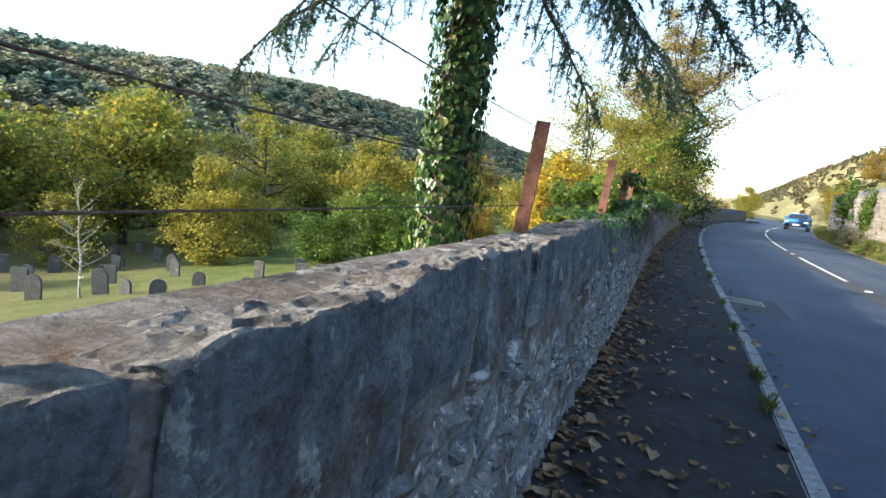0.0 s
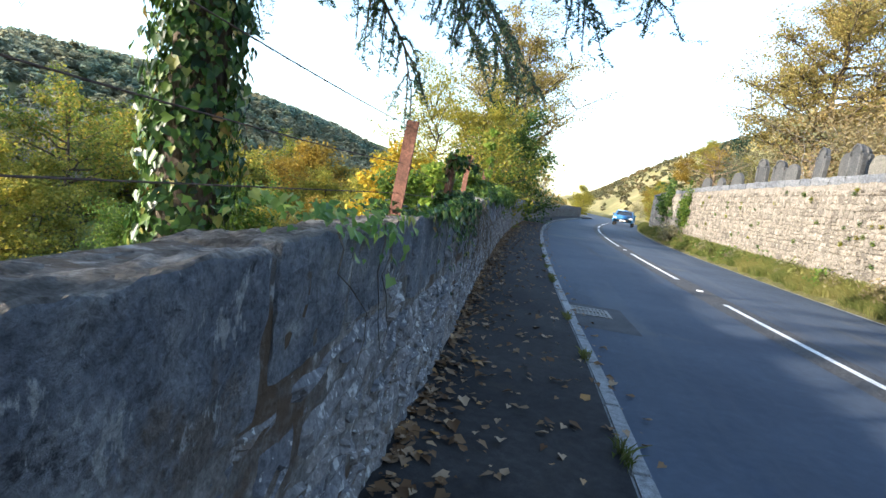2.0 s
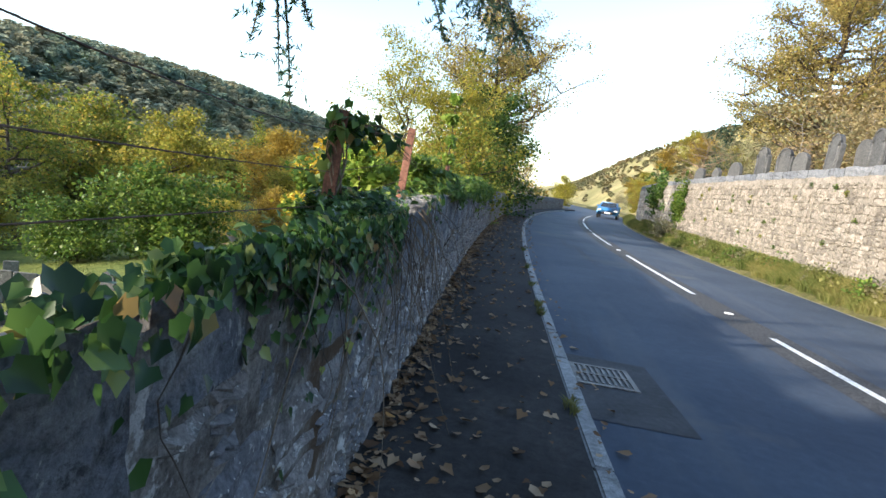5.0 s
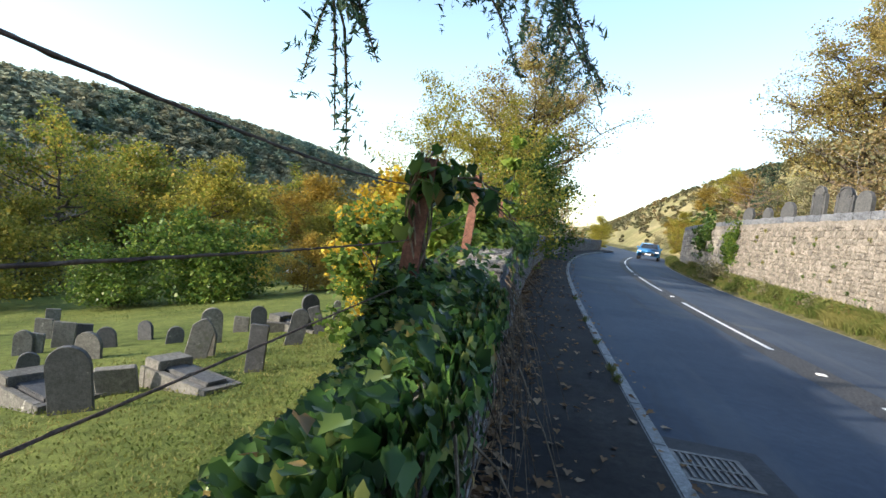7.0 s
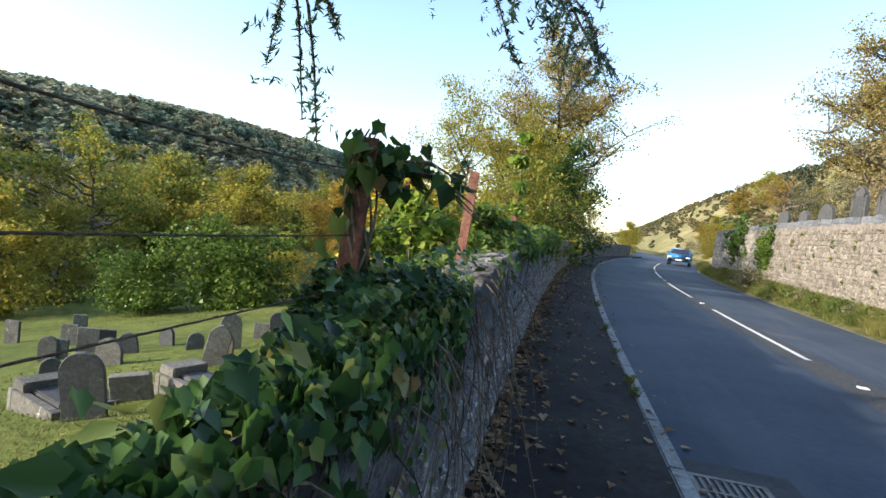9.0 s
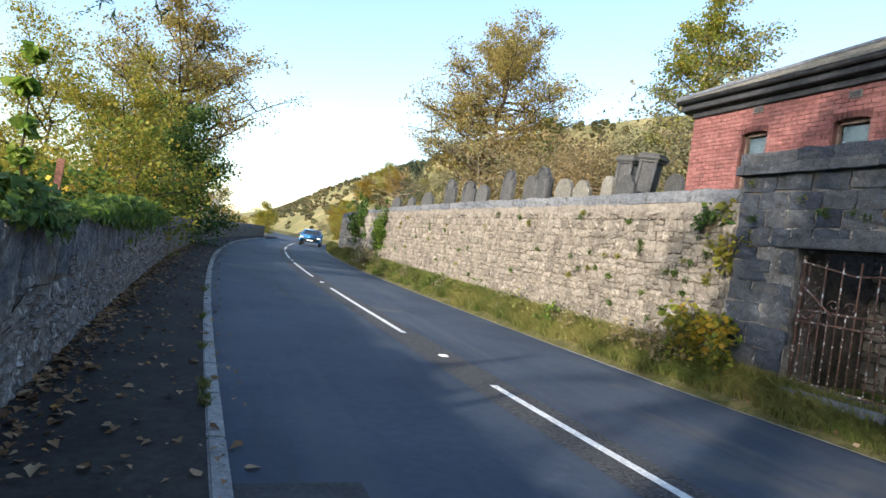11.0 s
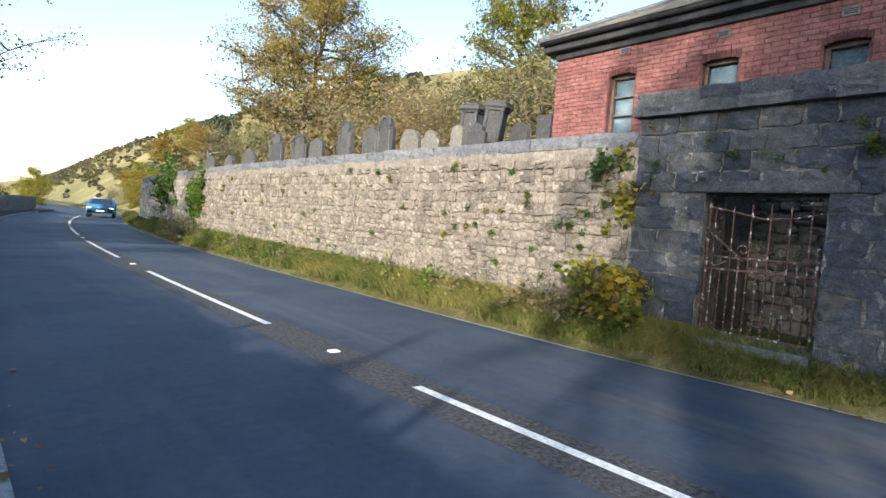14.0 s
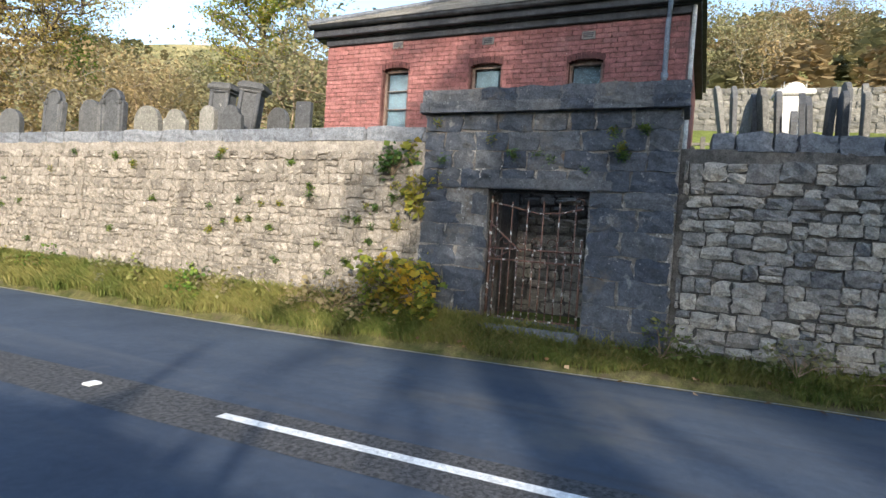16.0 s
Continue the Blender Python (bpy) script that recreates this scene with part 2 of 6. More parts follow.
M_PALEBARK = surface("pale_bark", [(0.3, (0.30, 0.28, 0.24)), (0.7, (0.48, 0.45, 0.39))], 6, 60, 0.9, 0.1, (0.6, 0.02))
M_TWIG = surface("twigs", [(0.3, (0.13, 0.095, 0.065)), (0.7, (0.25, 0.19, 0.13))], 3, 60, 0.95, 0.1, (0.3, 0.01))
M_GREYTWIG = surface("grey_twigs", [(0.3, (0.17, 0.16, 0.14)), (0.7, (0.31, 0.29, 0.26))], 3, 60, 0.95, 0.1, (0.3, 0.01))

L_IVY = leafy("ivy_leaf", [(0, (0.012, 0.03, 0.008)), (0.35, (0.03, 0.075, 0.018)), (0.7, (0.062, 0.13, 0.03)), (0.88, (0.14, 0.22, 0.05)), (0.965, (0.27, 0.28, 0.08)), (1, (0.26, 0.14, 0.06))], 0.34, 0.3, gloss=0.3)
L_IVYLIGHT = leafy("young_ivy_leaf", [(0, (0.06, 0.14, 0.03)), (0.5, (0.13, 0.24, 0.05)), (0.9, (0.24, 0.33, 0.08)), (1, (0.36, 0.33, 0.10))], 0.38, 0.42, gloss=0.35)
L_CONIFER = leafy("conifer_needle", [(0, (0.022, 0.055, 0.040)), (0.6, (0.045, 0.095, 0.068)), (0.9, (0.09, 0.13, 0.06)), (1, (0.16, 0.14, 0.06))], 0.5, 0.42)
L_OAK = leafy("oak_leaf", [(0, (0.112, 0.162, 0.03)), (0.5, (0.225, 0.252, 0.0456)), (0.85, (0.362, 0.312, 0.054)), (1, (0.413, 0.252, 0.048))], 0.5, 0.5)
L_YELLOW = leafy("yellow_green_leaf", [(0, (0.16, 0.19, 0.03)), (0.5, (0.30, 0.28, 0.05)), (1, (0.44, 0.34, 0.06))], 0.5, 0.5)
L_GOLD = leafy("gold_leaf", [(0, (0.35, 0.22, 0.025)), (0.6, (0.55, 0.38, 0.04)), (1, (0.42, 0.42, 0.06))], 0.5, 0.42)
L_ORANGE = leafy("orange_leaf", [(0, (0.20, 0.15, 0.03)), (0.5, (0.31, 0.205, 0.036)), (1, (0.37, 0.27, 0.05))], 0.5, 0.5)
L_RUSSET = leafy("russet_leaf", [(0, (0.204, 0.162, 0.0575)), (0.4, (0.336, 0.252, 0.0862)), (0.75, (0.444, 0.348, 0.115)), (1, (0.264, 0.288, 0.0805))], 0.5, 0.5)
L_GREEN = leafy("shrub_leaf", [(0, (0.05, 0.10, 0.02)), (0.5, (0.105, 0.175, 0.032)), (1, (0.20, 0.25, 0.045))], 0.42, 0.45)
L_LIME = leafy("lime_green_leaf", [(0, (0.10, 0.19, 0.03)), (0.5, (0.20, 0.30, 0.05)), (1, (0.33, 0.38, 0.08))], 0.45, 0.5)
L_DARKGREEN = leafy("dark_shrub_leaf", [(0, (0.035, 0.08, 0.02)), (0.6, (0.08, 0.14, 0.032)), (1, (0.16, 0.21, 0.05))], 0.4, 0.28)
L_SCRUB = leafy("scrub_leaf", [(0, (0.121, 0.103, 0.0696)), (0.5, (0.218, 0.189, 0.114)), (1, (0.294, 0.24, 0.139))], 0.7, 0.3, zone=(0.08, [(0.36, (0.197, 0.177, 0.121)), (0.5, (0.163, 0.183, 0.0822)), (0.62, (0.294, 0.206, 0.0949))]))
# far-hill leaf tones are paled and blued: distance haze put into the colour
L_WOOD = leafy("hazed_hill_leaf", [(0, (0.186, 0.235, 0.158)), (0.5, (0.229, 0.268, 0.174)), (1, (0.273, 0.291, 0.19))], 0.7, 0.75,
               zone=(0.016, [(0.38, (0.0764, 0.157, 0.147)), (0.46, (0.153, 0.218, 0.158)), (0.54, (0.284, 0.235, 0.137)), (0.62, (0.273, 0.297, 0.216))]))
L_VALLEY = leafy("valley_leaf", [(0, (0.09, 0.12, 0.035)), (0.5, (0.17, 0.19, 0.05)), (1, (0.28, 0.24, 0.065))], 0.6, 0.35,
                 zone=(0.06, [(0.36, (0.05, 0.08, 0.025)), (0.5, (0.14, 0.15, 0.035)), (0.62, (0.26, 0.19, 0.045))]))
L_GRASS = leafy("verge_grass", [(0, (0.06, 0.085, 0.02)), (0.55, (0.13, 0.15, 0.036)), (0.8, (0.22, 0.20, 0.07)), (1, (0.34, 0.27, 0.13))], 0.6, 0.3, zone=(0.9, [(0.4, (0.08, 0.125, 0.025)), (0.6, (0.20, 0.185, 0.06))]))
L_DEAD = leafy("fallen_leaf", [(0, (0.10, 0.055, 0.03)), (0.4, (0.20, 0.115, 0.055)), (0.75, (0.30, 0.20, 0.12)), (0.92, (0.42, 0.30, 0.19)), (1, (0.40, 0.20, 0.05))], 0.75, 0.15)
M_VERGE = surface("verge_soil", [(0.3, (0.055, 0.06, 0.02)), (0.7, (0.13, 0.115, 0.05))], 3, 60, 0.95, 0.1, (0.9, 0.04), patches=[((0.09, 0.07, 0.045), 4, 0.55, 0.68)])
M_BRACKEN = surface("bracken_slope", [(0.3, (0.156, 0.147, 0.0633)), (0.7, (0.3, 0.254, 0.127))], 0.12, 14, 0.95, 0.1, (0.9, 0.08), patches=[((0.144, 0.153, 0.0517), 0.05, 0.56, 0.68), ((0.504, 0.448, 0.322), 0.03, 0.62, 0.7)])
M_GROUND = surface("pasture", [(0.3, (0.075, 0.098, 0.024)), (0.7, (0.135, 0.155, 0.04))], 0.35, 30, 0.95, 0.1, (0.8, 0.05), patches=[((0.14, 0.145, 0.05), 0.09, 0.56, 0.72), ((0.17, 0.14, 0.065), 0.02, 0.5, 0.62)])


def glass_material():
    m, nt, b = nodes_of("window_glass", 0.06, 0.3)
    b.inputs["Base Color"].default_value = (0.9, 0.95, 0.96, 1)
    b.inputs["Transmission Weight"].default_value = 1.0
    b.inputs["IOR"].default_value = 1.14
    return m


M_GLASS = glass_material()


def car_paint(name, col):
    m, nt, b = nodes_of(name, 0.28, 0.5)
    f = ramp(nt, noise_tex(nt, 5, 4), [(0.3, tuple(c * 0.92 for c in col)), (0.7, col)])
    nt.links.new(f, b.inputs["Base Color"])
    b.inputs["Metallic"].default_value = 0.45
    b.inputs["Coat Weight"].default_value = 0.6
    return m


M_BLUE = car_paint("blue_car_paint", (0.05, 0.22, 0.45))
M_RUBBER = surface("tyre_rubber", [(0.3, (0.02, 0.02, 0.02)), (0.7, (0.04, 0.04, 0.04))], 8, 80, 0.8, 0.2, (0.2, 0.003))
M_CARGLASS = surface("tinted_glass", [(0.3, (0.02, 0.025, 0.03)), (0.7, (0.03, 0.035, 0.04))], 2, 20, 0.06, 0.7, (0.0, 0.001))
M_CHROME = surface("wheel_alloy", [(0.3, (0.45, 0.45, 0.46)), (0.7, (0.6, 0.6, 0.61))], 6, 60, 0.35, 0.5, (0.1, 0.002), metal=0.8)

# ---- plan ----


def sstep(a, b, x):
    t = min(1.0, max(0.0, (x - a) / (b - a)))
    return t * t * (3 - 2 * t)


def kerb_x(y):
    """The kerb's line: the road bends gently."""
    if y < -10:
        return 1.92 - 0.112 * (y + 10)
    if y < 25:
        return 0.11 + 0.0016 * (y - 25) ** 2 - 0.15 * (1 - sstep(1, 8, y))
    if y < 60:
        return 0.11 + 0.0028 * (y - 25) ** 2
    if y < 72:
        return 3.54 + 0.196 * (y - 60)
    return 5.89 - 0.03 * (y - 72)


WALL_L, WALL_R, CENTRE = -1.30, 6.39, 2.87


def wall_u(y):
    """The footway wall's face, from the kerb: the footway widens a little towards the start."""
    return WALL_L + 0.05 - 0.02 * (1 - sstep(1, 9.5, y))


def edge_r(y):
    """The road's far edge, from the kerb."""
    return 5.75 + 0.28 * (1 - sstep(9, 15, y))


def ground_z(x, y):
    u = x - kerb_x(y)
    if u < -1.45:
        d = -u - 1.45
        z = -1.35 - 0.185 * min(d, 34) - 0.02 * max(0, min(d, 80) - 34)
        start = 110 - 0.16 * max(0, min(y, 480) - 100) + 0.15 * max(0, -y)
        return z + (41 + 21 * sstep(30, 420, y)) * sstep(start, start + 230, d)
    if u < edge_r(y) - 0.05:
        return -0.08
    if u < (8.3 if 10.6 < y < 12.6 else 6.7):
        return -0.02 + 0.40 * min(1, max(0, (u - edge_r(y) + 0.05) / 0.6))
    z = 2.5 + 0.16 * (min(u, 20) - 6.7) - sstep(47, 52, y) * max(0.0, 2.3 - 0.5 * (u - 6.7))
    h = max(0, u - 20)
    z += 0.4 * max(0, min(x, 36) - 14) * sstep(55, 100, y) * (1 - 0.6 * sstep(200, 450, y))
    return z + (1 - 0.55 * sstep(120, 420, y)) * (0.42 * min(h, 45) + 0.2 * max(0, min(h, 160) - 45))


def heading(y):
    """The turn of a thing that stands square to the road at y, in degrees."""
    return -math.degrees(math.atan((kerb_x(y + 0.5) - kerb_x(y - 0.5))))


def mesh_of(name, verts, faces, material, smooth=False):
    me = bpy.data.meshes.new(name)
    me.from_pydata([tuple(v) for v in verts], [], [tuple(f) for f in faces])
    me.materials.append(material)
    if smooth:
        me.shade_smooth()
    return me


def quads_mesh(name, verts, n, material, sides=4):
    """A mesh of n loose leaves of so many corners each, from an array of corners."""
    me = bpy.data.meshes.new(name)
    me.vertices.add(n * sides), me.loops.add(n * sides), me.polygons.add(n)
    me.vertices.foreach_set("co", np.asarray(verts, dtype=np.float32).ravel())
    me.loops.foreach_set("vertex_index", np.arange(n * sides, dtype=np.int32))
    me.polygons.foreach_set("loop_start", np.arange(0, n * sides, sides, dtype=np.int32))
    me.materials.append(material)
    me.update(calc_edges=True)
    return me


def thing(name, label, category, at=(0, 0, 0), rz=0, group="", kind="", rx=0, ry=0):
    ob = new(name)
    ob.matrix_world = pose(*at, rx, ry, rz)
    return tagged(ob, label, category, group, kind)


def part(name, me, parent, label="", m=None):
    ob = new(name, me)
    ob.parent = parent
    if m is not None:
        ob.matrix_basis = m
    if label:
        ob["label"] = label
    return ob


def solid(name, me, label, category, m=None, group="", kind=""):
    ob = new(name, me)
    if m is not None:
        ob.matrix_world = m
    return tagged(ob, label, category, group, kind)


def bm_mesh(name, bm, material, smooth=False):
    me = bpy.data.meshes.new(name)
    bm.to_mesh(me)
    bm.free()
    me.materials.append(material)
    if smooth:
        me.shade_smooth()
    return me


def box_bm(bm, x0, x1, y0, y1, z0, z1, bevel=0.0):
    vs = [bm.verts.new(c) for c in ((x0, y0, z0), (x1, y0, z0), (x1, y1, z0), (x0, y1, z0), (x0, y0, z1), (x1, y0, z1), (x1, y1, z1), (x0, y1, z1))]
    fs = [bm.faces.new([vs[i] for i in f]) for f in ((0, 3, 2, 1), (4, 5, 6, 7), (0, 1, 5, 4), (1, 2, 6, 5), (2, 3, 7, 6), (3, 0, 4, 7))]
    if bevel:
        bmesh.ops.bevel(bm, geom=list({e for f in fs for e in f.edges}), offset=bevel, segments=2, affect="EDGES")


def box(name, dims, material, bevel=0.0):
    bm = bmesh.new()
    box_bm(bm, *dims, bevel)
    return bm_mesh(name, bm, material)


def tube_data(points, radii, sides=6):
    """Corners and faces of a tube along points."""
    vs, fs = [], []
    for i, (p, r) in enumerate(zip(points, radii)):
        a, b = points[max(0, i - 1)], points[min(len(points) - 1, i + 1)]
        d = (Vector(b) - Vector(a)).normalized()
        s = d.orthogonal().normalized()
        if abs(d.z) < 0.95:
            s = d.cross(Vector((0, 0, 1))).normalized()
        else:
            s = d.cross(Vector((1, 0, 0))).normalized()
        w = d.cross(s)
        for k in range(sides):
            an = 2 * math.pi * k / sides
            vs.append(Vector(p) + (s * math.cos(an) + w * math.sin(an)) * r)
    for i in range(len(points) - 1):
        for k in range(sides):
            k2 = (k + 1) % sides
            fs.append((i * sides + k, i * sides + k2, (i + 1) * sides + k2, (i + 1) * sides + k))
    fs.append(tuple(range(sides))[::-1])
    fs.append(tuple(range((len(points) - 1) * sides, len(points) * sides)))
    return vs, fs


class Soup:
    """Corners and faces gathered into one mesh."""

    def __init__(self):
        self.v, self.f = [], []

    def add(self, vs, fs):
        o = len(self.v)
        self.v += [tuple(v) for v in vs]
        self.f += [tuple(i + o for i in f) for f in fs]
        return self

    def tube(self, points, radii, sides=6):
        return self.add(*tube_data(points, radii, sides))

    def box(self, x0, x1, y0, y1, z0, z1):
        return self.add(((x0, y0, z0), (x1, y0, z0), (x1, y1, z0), (x0, y1, z0), (x0, y0, z1), (x1, y0, z1), (x1, y1, z1), (x0, y1, z1)),
                        ((0, 3, 2, 1), (4, 5, 6, 7), (0, 1, 5, 4), (1, 2, 6, 5), (2, 3, 7, 6), (3, 0, 4, 7)))

    def mesh(self, name, material, smooth=False):
        return mesh_of(name, self.v, self.f, material, smooth)


RNG = np.random.default_rng(7)


def leaves(centres, size, flat=0.0, lean=None, ivy=False, rng=RNG, spread=0.35, narrow=0.5):
    """Corners of leaves at centres: pointed blades folded a little, lying flat as far as told, or facing the way of lean."""
    c = np.asarray(centres, dtype=float)
    n = len(c)
    nrm = rng.normal(size=(n, 3))
    nrm /= np.linalg.norm(nrm, axis=1, keepdims=True) + 1e-9
    if lean is not None:
        nrm = nrm * (1 - flat) + np.asarray(lean) * flat
    else:
        nrm[:, 2] += flat * 2 * np.sign(nrm[:, 2] + 1e-6)
    nrm /= np.linalg.norm(nrm, axis=1, keepdims=True) + 1e-9
    t = np.cross(nrm, rng.normal(size=(n, 3)))
    if ivy:
        down = np.tile(np.array([0.0, 0.0, -1.0]), (n, 1)) + rng.normal(size=(n, 3)) * 0.45
        t = down - nrm * (down * nrm).sum(1, keepdims=True)
    t /= np.linalg.norm(t, axis=1, keepdims=True) + 1e-9
    b = np.cross(nrm, t)
    s = (size * (1 + spread * rng.normal(size=n)).clip(0.4, 1.9))[:, None]
    if ivy:
        half = ((-0.50, 0.24, 0.05), (-0.27, 0.36, 0.07), (-0.10, 0.47, 0.10), (0.14, 0.29, 0.05))
        shape = ((-0.36, 0.0, -0.04), *half, (0.62, 0.0, -0.12), *((a, -w, h) for a, w, h in half[::-1]))
    else:
        shape = ((-0.5, 0, 0), (0.05, narrow, 0.1), (0.55, 0, -0.05), (0.05, -narrow, 0.1))
    out = np.stack([c + s * (t * a + b * w + nrm * h) for a, w, h in shape], axis=1)
    return out, n, len(shape)


def lobed_mesh(name, verts, n, material):
    """A mesh of n lobed leaves, each of two halves that meet at the midrib."""
    halves = np.array([0, 1, 2, 3, 4, 5, 5, 6, 7, 8, 9, 0], dtype=np.int32)
    me = bpy.data.meshes.new(name)
    me.vertices.add(n * 10), me.loops.add(n * 12), me.polygons.add(n * 2)
    me.vertices.foreach_set("co", np.asarray(verts, dtype=np.float32).ravel())
    me.loops.foreach_set("vertex_index", (np.arange(n, dtype=np.int32)[:, None] * 10 + halves[None]).ravel())
    me.polygons.foreach_set("loop_start", np.arange(0, n * 12, 6, dtype=np.int32))
    me.materials.append(material)
    me.update(calc_edges=True)
    return me


def leaf_mesh(name, centres, size, material, **kw):
    v, n, k = leaves(centres, size, **kw)
    if k == 10:
        return lobed_mesh(name, v, n, material)
    return quads_mesh(name, v, n, material, k)

# ---- ground, road, pavement ----


def strip(name, u0, u1, y0, y1, z, material, step=1.0, depth=0.0, z1=None, lift=None):
    """A strip of surface that follows the road, between two distances from the kerb."""
    n = max(2, int((y1 - y0) / step) + 1)
    vs, fs = [], []
    for i in range(n):
        y = y0 + (y1 - y0) * i / (n - 1)
        k = kerb_x(y)
        vs += [(k + u0, y, z), (k + u1, y, z if z1 is None else z1)]
        if depth:
            vs += [(k + u0, y, z - depth), (k + u1, y, z - depth)]
    w = 4 if depth else 2
    for i in range(n - 1):
        a, b = i * w, (i + 1) * w
        fs.append((a, a + 1, b + 1, b))
        if depth:
            fs += [(a + 1, a + 3, b + 3, b + 1), (a + 2, a, b, b + 2)]
    if depth:
        e = (n - 1) * w
        fs += [(0, 2, 3, 1), (e, e + 1, e + 3, e + 2)]
    return mesh_of(name, vs, fs, material)


def ground_sheet():
    us = sorted(set([-2500, -1500, -900, -600] + list(range(-440, -120, 10)) + list(range(-120, -20, 4)) + [-20 + i * 0.9 for i in range(20)]
                    + [-1.9, -1.5, -1.40, 0.0, 3.0, 5.68, 5.72, 5.85, 6.0, 6.1, 6.2, 6.3, 6.4, 6.5, 6.69, 6.71, 7.4, 8.29, 8.31, 9.5, 11, 13, 15, 17, 20]
                    + list(range(22, 72, 3)) + list(range(75, 200, 9)) + [260, 500, 1000, 2500]))
    ys = sorted(set([-2500, -1200, -500, -250, -150, -100, -70] + list(range(-50, 60, 2)) + [10.59, 10.61, 12.59, 12.61] + list(range(60, 200, 6)) + list(range(200, 620, 20)) + [700, 900, 1300, 2500]))
    vs, fs = [], []
    for y in ys:
        for u in us:
            x = u + kerb_x(y)
            z = ground_z(x, y)
            if u < -3 or u > 13:
                a = 0.25 if -60 < u < 40 else 2.0
                z += a * (noise.noise(Vector((x * 0.05, y * 0.05, 0))) + 0.5 * noise.noise(Vector((x * 0.17, y * 0.17, 3))))
            vs.append((x, y, z))
    w = len(us)
    for j in range(len(ys) - 1):
        for i in range(w - 1):
            fs.append((j * w + i, j * w + i + 1, (j + 1) * w + i + 1, (j + 1) * w + i))
    me = mesh_of("ground", vs, fs, M_GROUND, True)
    me.materials.append(M_VERGE), me.materials.append(M_BRACKEN)
    for p in me.polygons:
        i = p.index % (w - 1)
        p.material_index = 1 if 5 < us[i] < 6.7 else 2 if us[i] >= 26 or (us[i] > 6.7 and ys[p.index // (w - 1)] > 40) else 0
    return me


solid("ground", ground_sheet(), "rough green pasture falling into the valley beside the road", "ground", kind="structure")
road = solid("road", strip("road", 0.0, 5.79, -60, 140, 0.0, M_ROAD, 1.0, 0.07), "worn grey asphalt two-lane road with a broken white centre line", "road", kind="structure")
solid("pavement", strip("pavement", WALL_L - 0.15, -0.11, -60, 75, 0.075, M_PAVE, 1.0, 0.12), "dark asphalt footway strewn with fallen leaves", "pavement", kind="structure")
kerb_line = thing("kerb", "pale concrete kerb along the footway", "kerb", kind="structure")
KERB = box("kerb_stone", (-0.055, 0.055, -0.452, 0.452, -0.15, 0.085), M_KERB, 0.012)
for i in range(75):
    y = -6 + i * 0.915
    part("kerb_stone", KERB, kerb_line, m=pose(kerb_x(y) - 0.055, y, 0.0, RNG.normal(0, 0.15), RNG.normal(0, 0.4), heading(y) + RNG.normal(0, 0.15)))

for y0 in (-11.14, -2.14, 6.86, 15.86, 24.86, 33.86, 42.86, 51.86):
    y1 = y0 + 6.0
    part("centre_line_dash", strip("centre_line_dash", CENTRE - 0.05, CENTRE + 0.05, y0, y1, 0.006, M_PAINT, 0.5), road, "white painted centre line dash")
    part("road_stud", box("road_stud", (kerb_x(y1 + 1.4) + CENTRE - 0.06, kerb_x(y1 + 1.4) + CENTRE + 0.06, y1 + 1.34, y1 + 1.44, 0, 0.022), M_STUD, 0.008), road, "white reflective road stud")
part("worn_joint", strip("worn_joint", CENTRE - 0.34, CENTRE + 0.26, -40, 60, 0.003, M_JOINT, 1.0), road, "dark loose chippings along the centre joint")
part("road_margin", strip("road_margin", 5.79, 6.12, -40, 14.5, 0.0, M_ROAD, 0.5), road)
vs, fs = [], []
for i in range(121):
    y = -10 + i * 0.5
    for du in (-0.045, 0.035):
        vs.append((kerb_x(y) + edge_r(y) + du + 0.012 * noise.noise(Vector((y * 1.7, du * 30, 2))), y, 0.012))
    if i:
        fs.append((2 * i - 2, 2 * i - 1, 2 * i + 1, 2 * i))
part("edge_channel", mesh_of("edge_channel", vs, fs, M_KERB), road, "narrow pale gritty edge along the verge")
part("road_patch", strip("road_patch", 0.02, 0.72, 9.02, 10.46, 0.004, M_PATCH, 0.3), road, "dark square asphalt repair round the drain")
drain = thing("drain_grate", "rusty cast iron road drain grate beside the kerb", "drain", at=(kerb_x(9.9) + 0.27, 9.95, 0.0), rz=heading(9.9))
part("frame", Soup().box(-0.24, -0.2, -0.25, 0.25, 0, 0.014).box(0.2, 0.24, -0.25, 0.25, 0, 0.014).box(-0.2, 0.2, 0.21, 0.25, 0, 0.014).box(-0.2, 0.2, -0.25, -0.21, 0, 0.014).mesh("frame", M_IRON), drain)
# flat black sheet: the pit's shade is given as colour, no hole below
part("pit", box("pit", (-0.2, 0.2, -0.21, 0.21, 0.0045, 0.006), M_DARKWOOD), drain, "dark sheet standing for the shaded pit under the bars")
BAR = box("bar", (-0.012, 0.012, -0.2, 0.2, 0.006, 0.016), M_IRON, 0.003)
for i in range(8):
    part("bar", BAR, drain, m=pose(-0.165 + i * 0.047, 0, 0))
part("cross_bar", box("cross_bar", (-0.2, 0.2, -0.012, 0.012, 0.005, 0.0175), M_IRON), drain)

# ---- stones ----


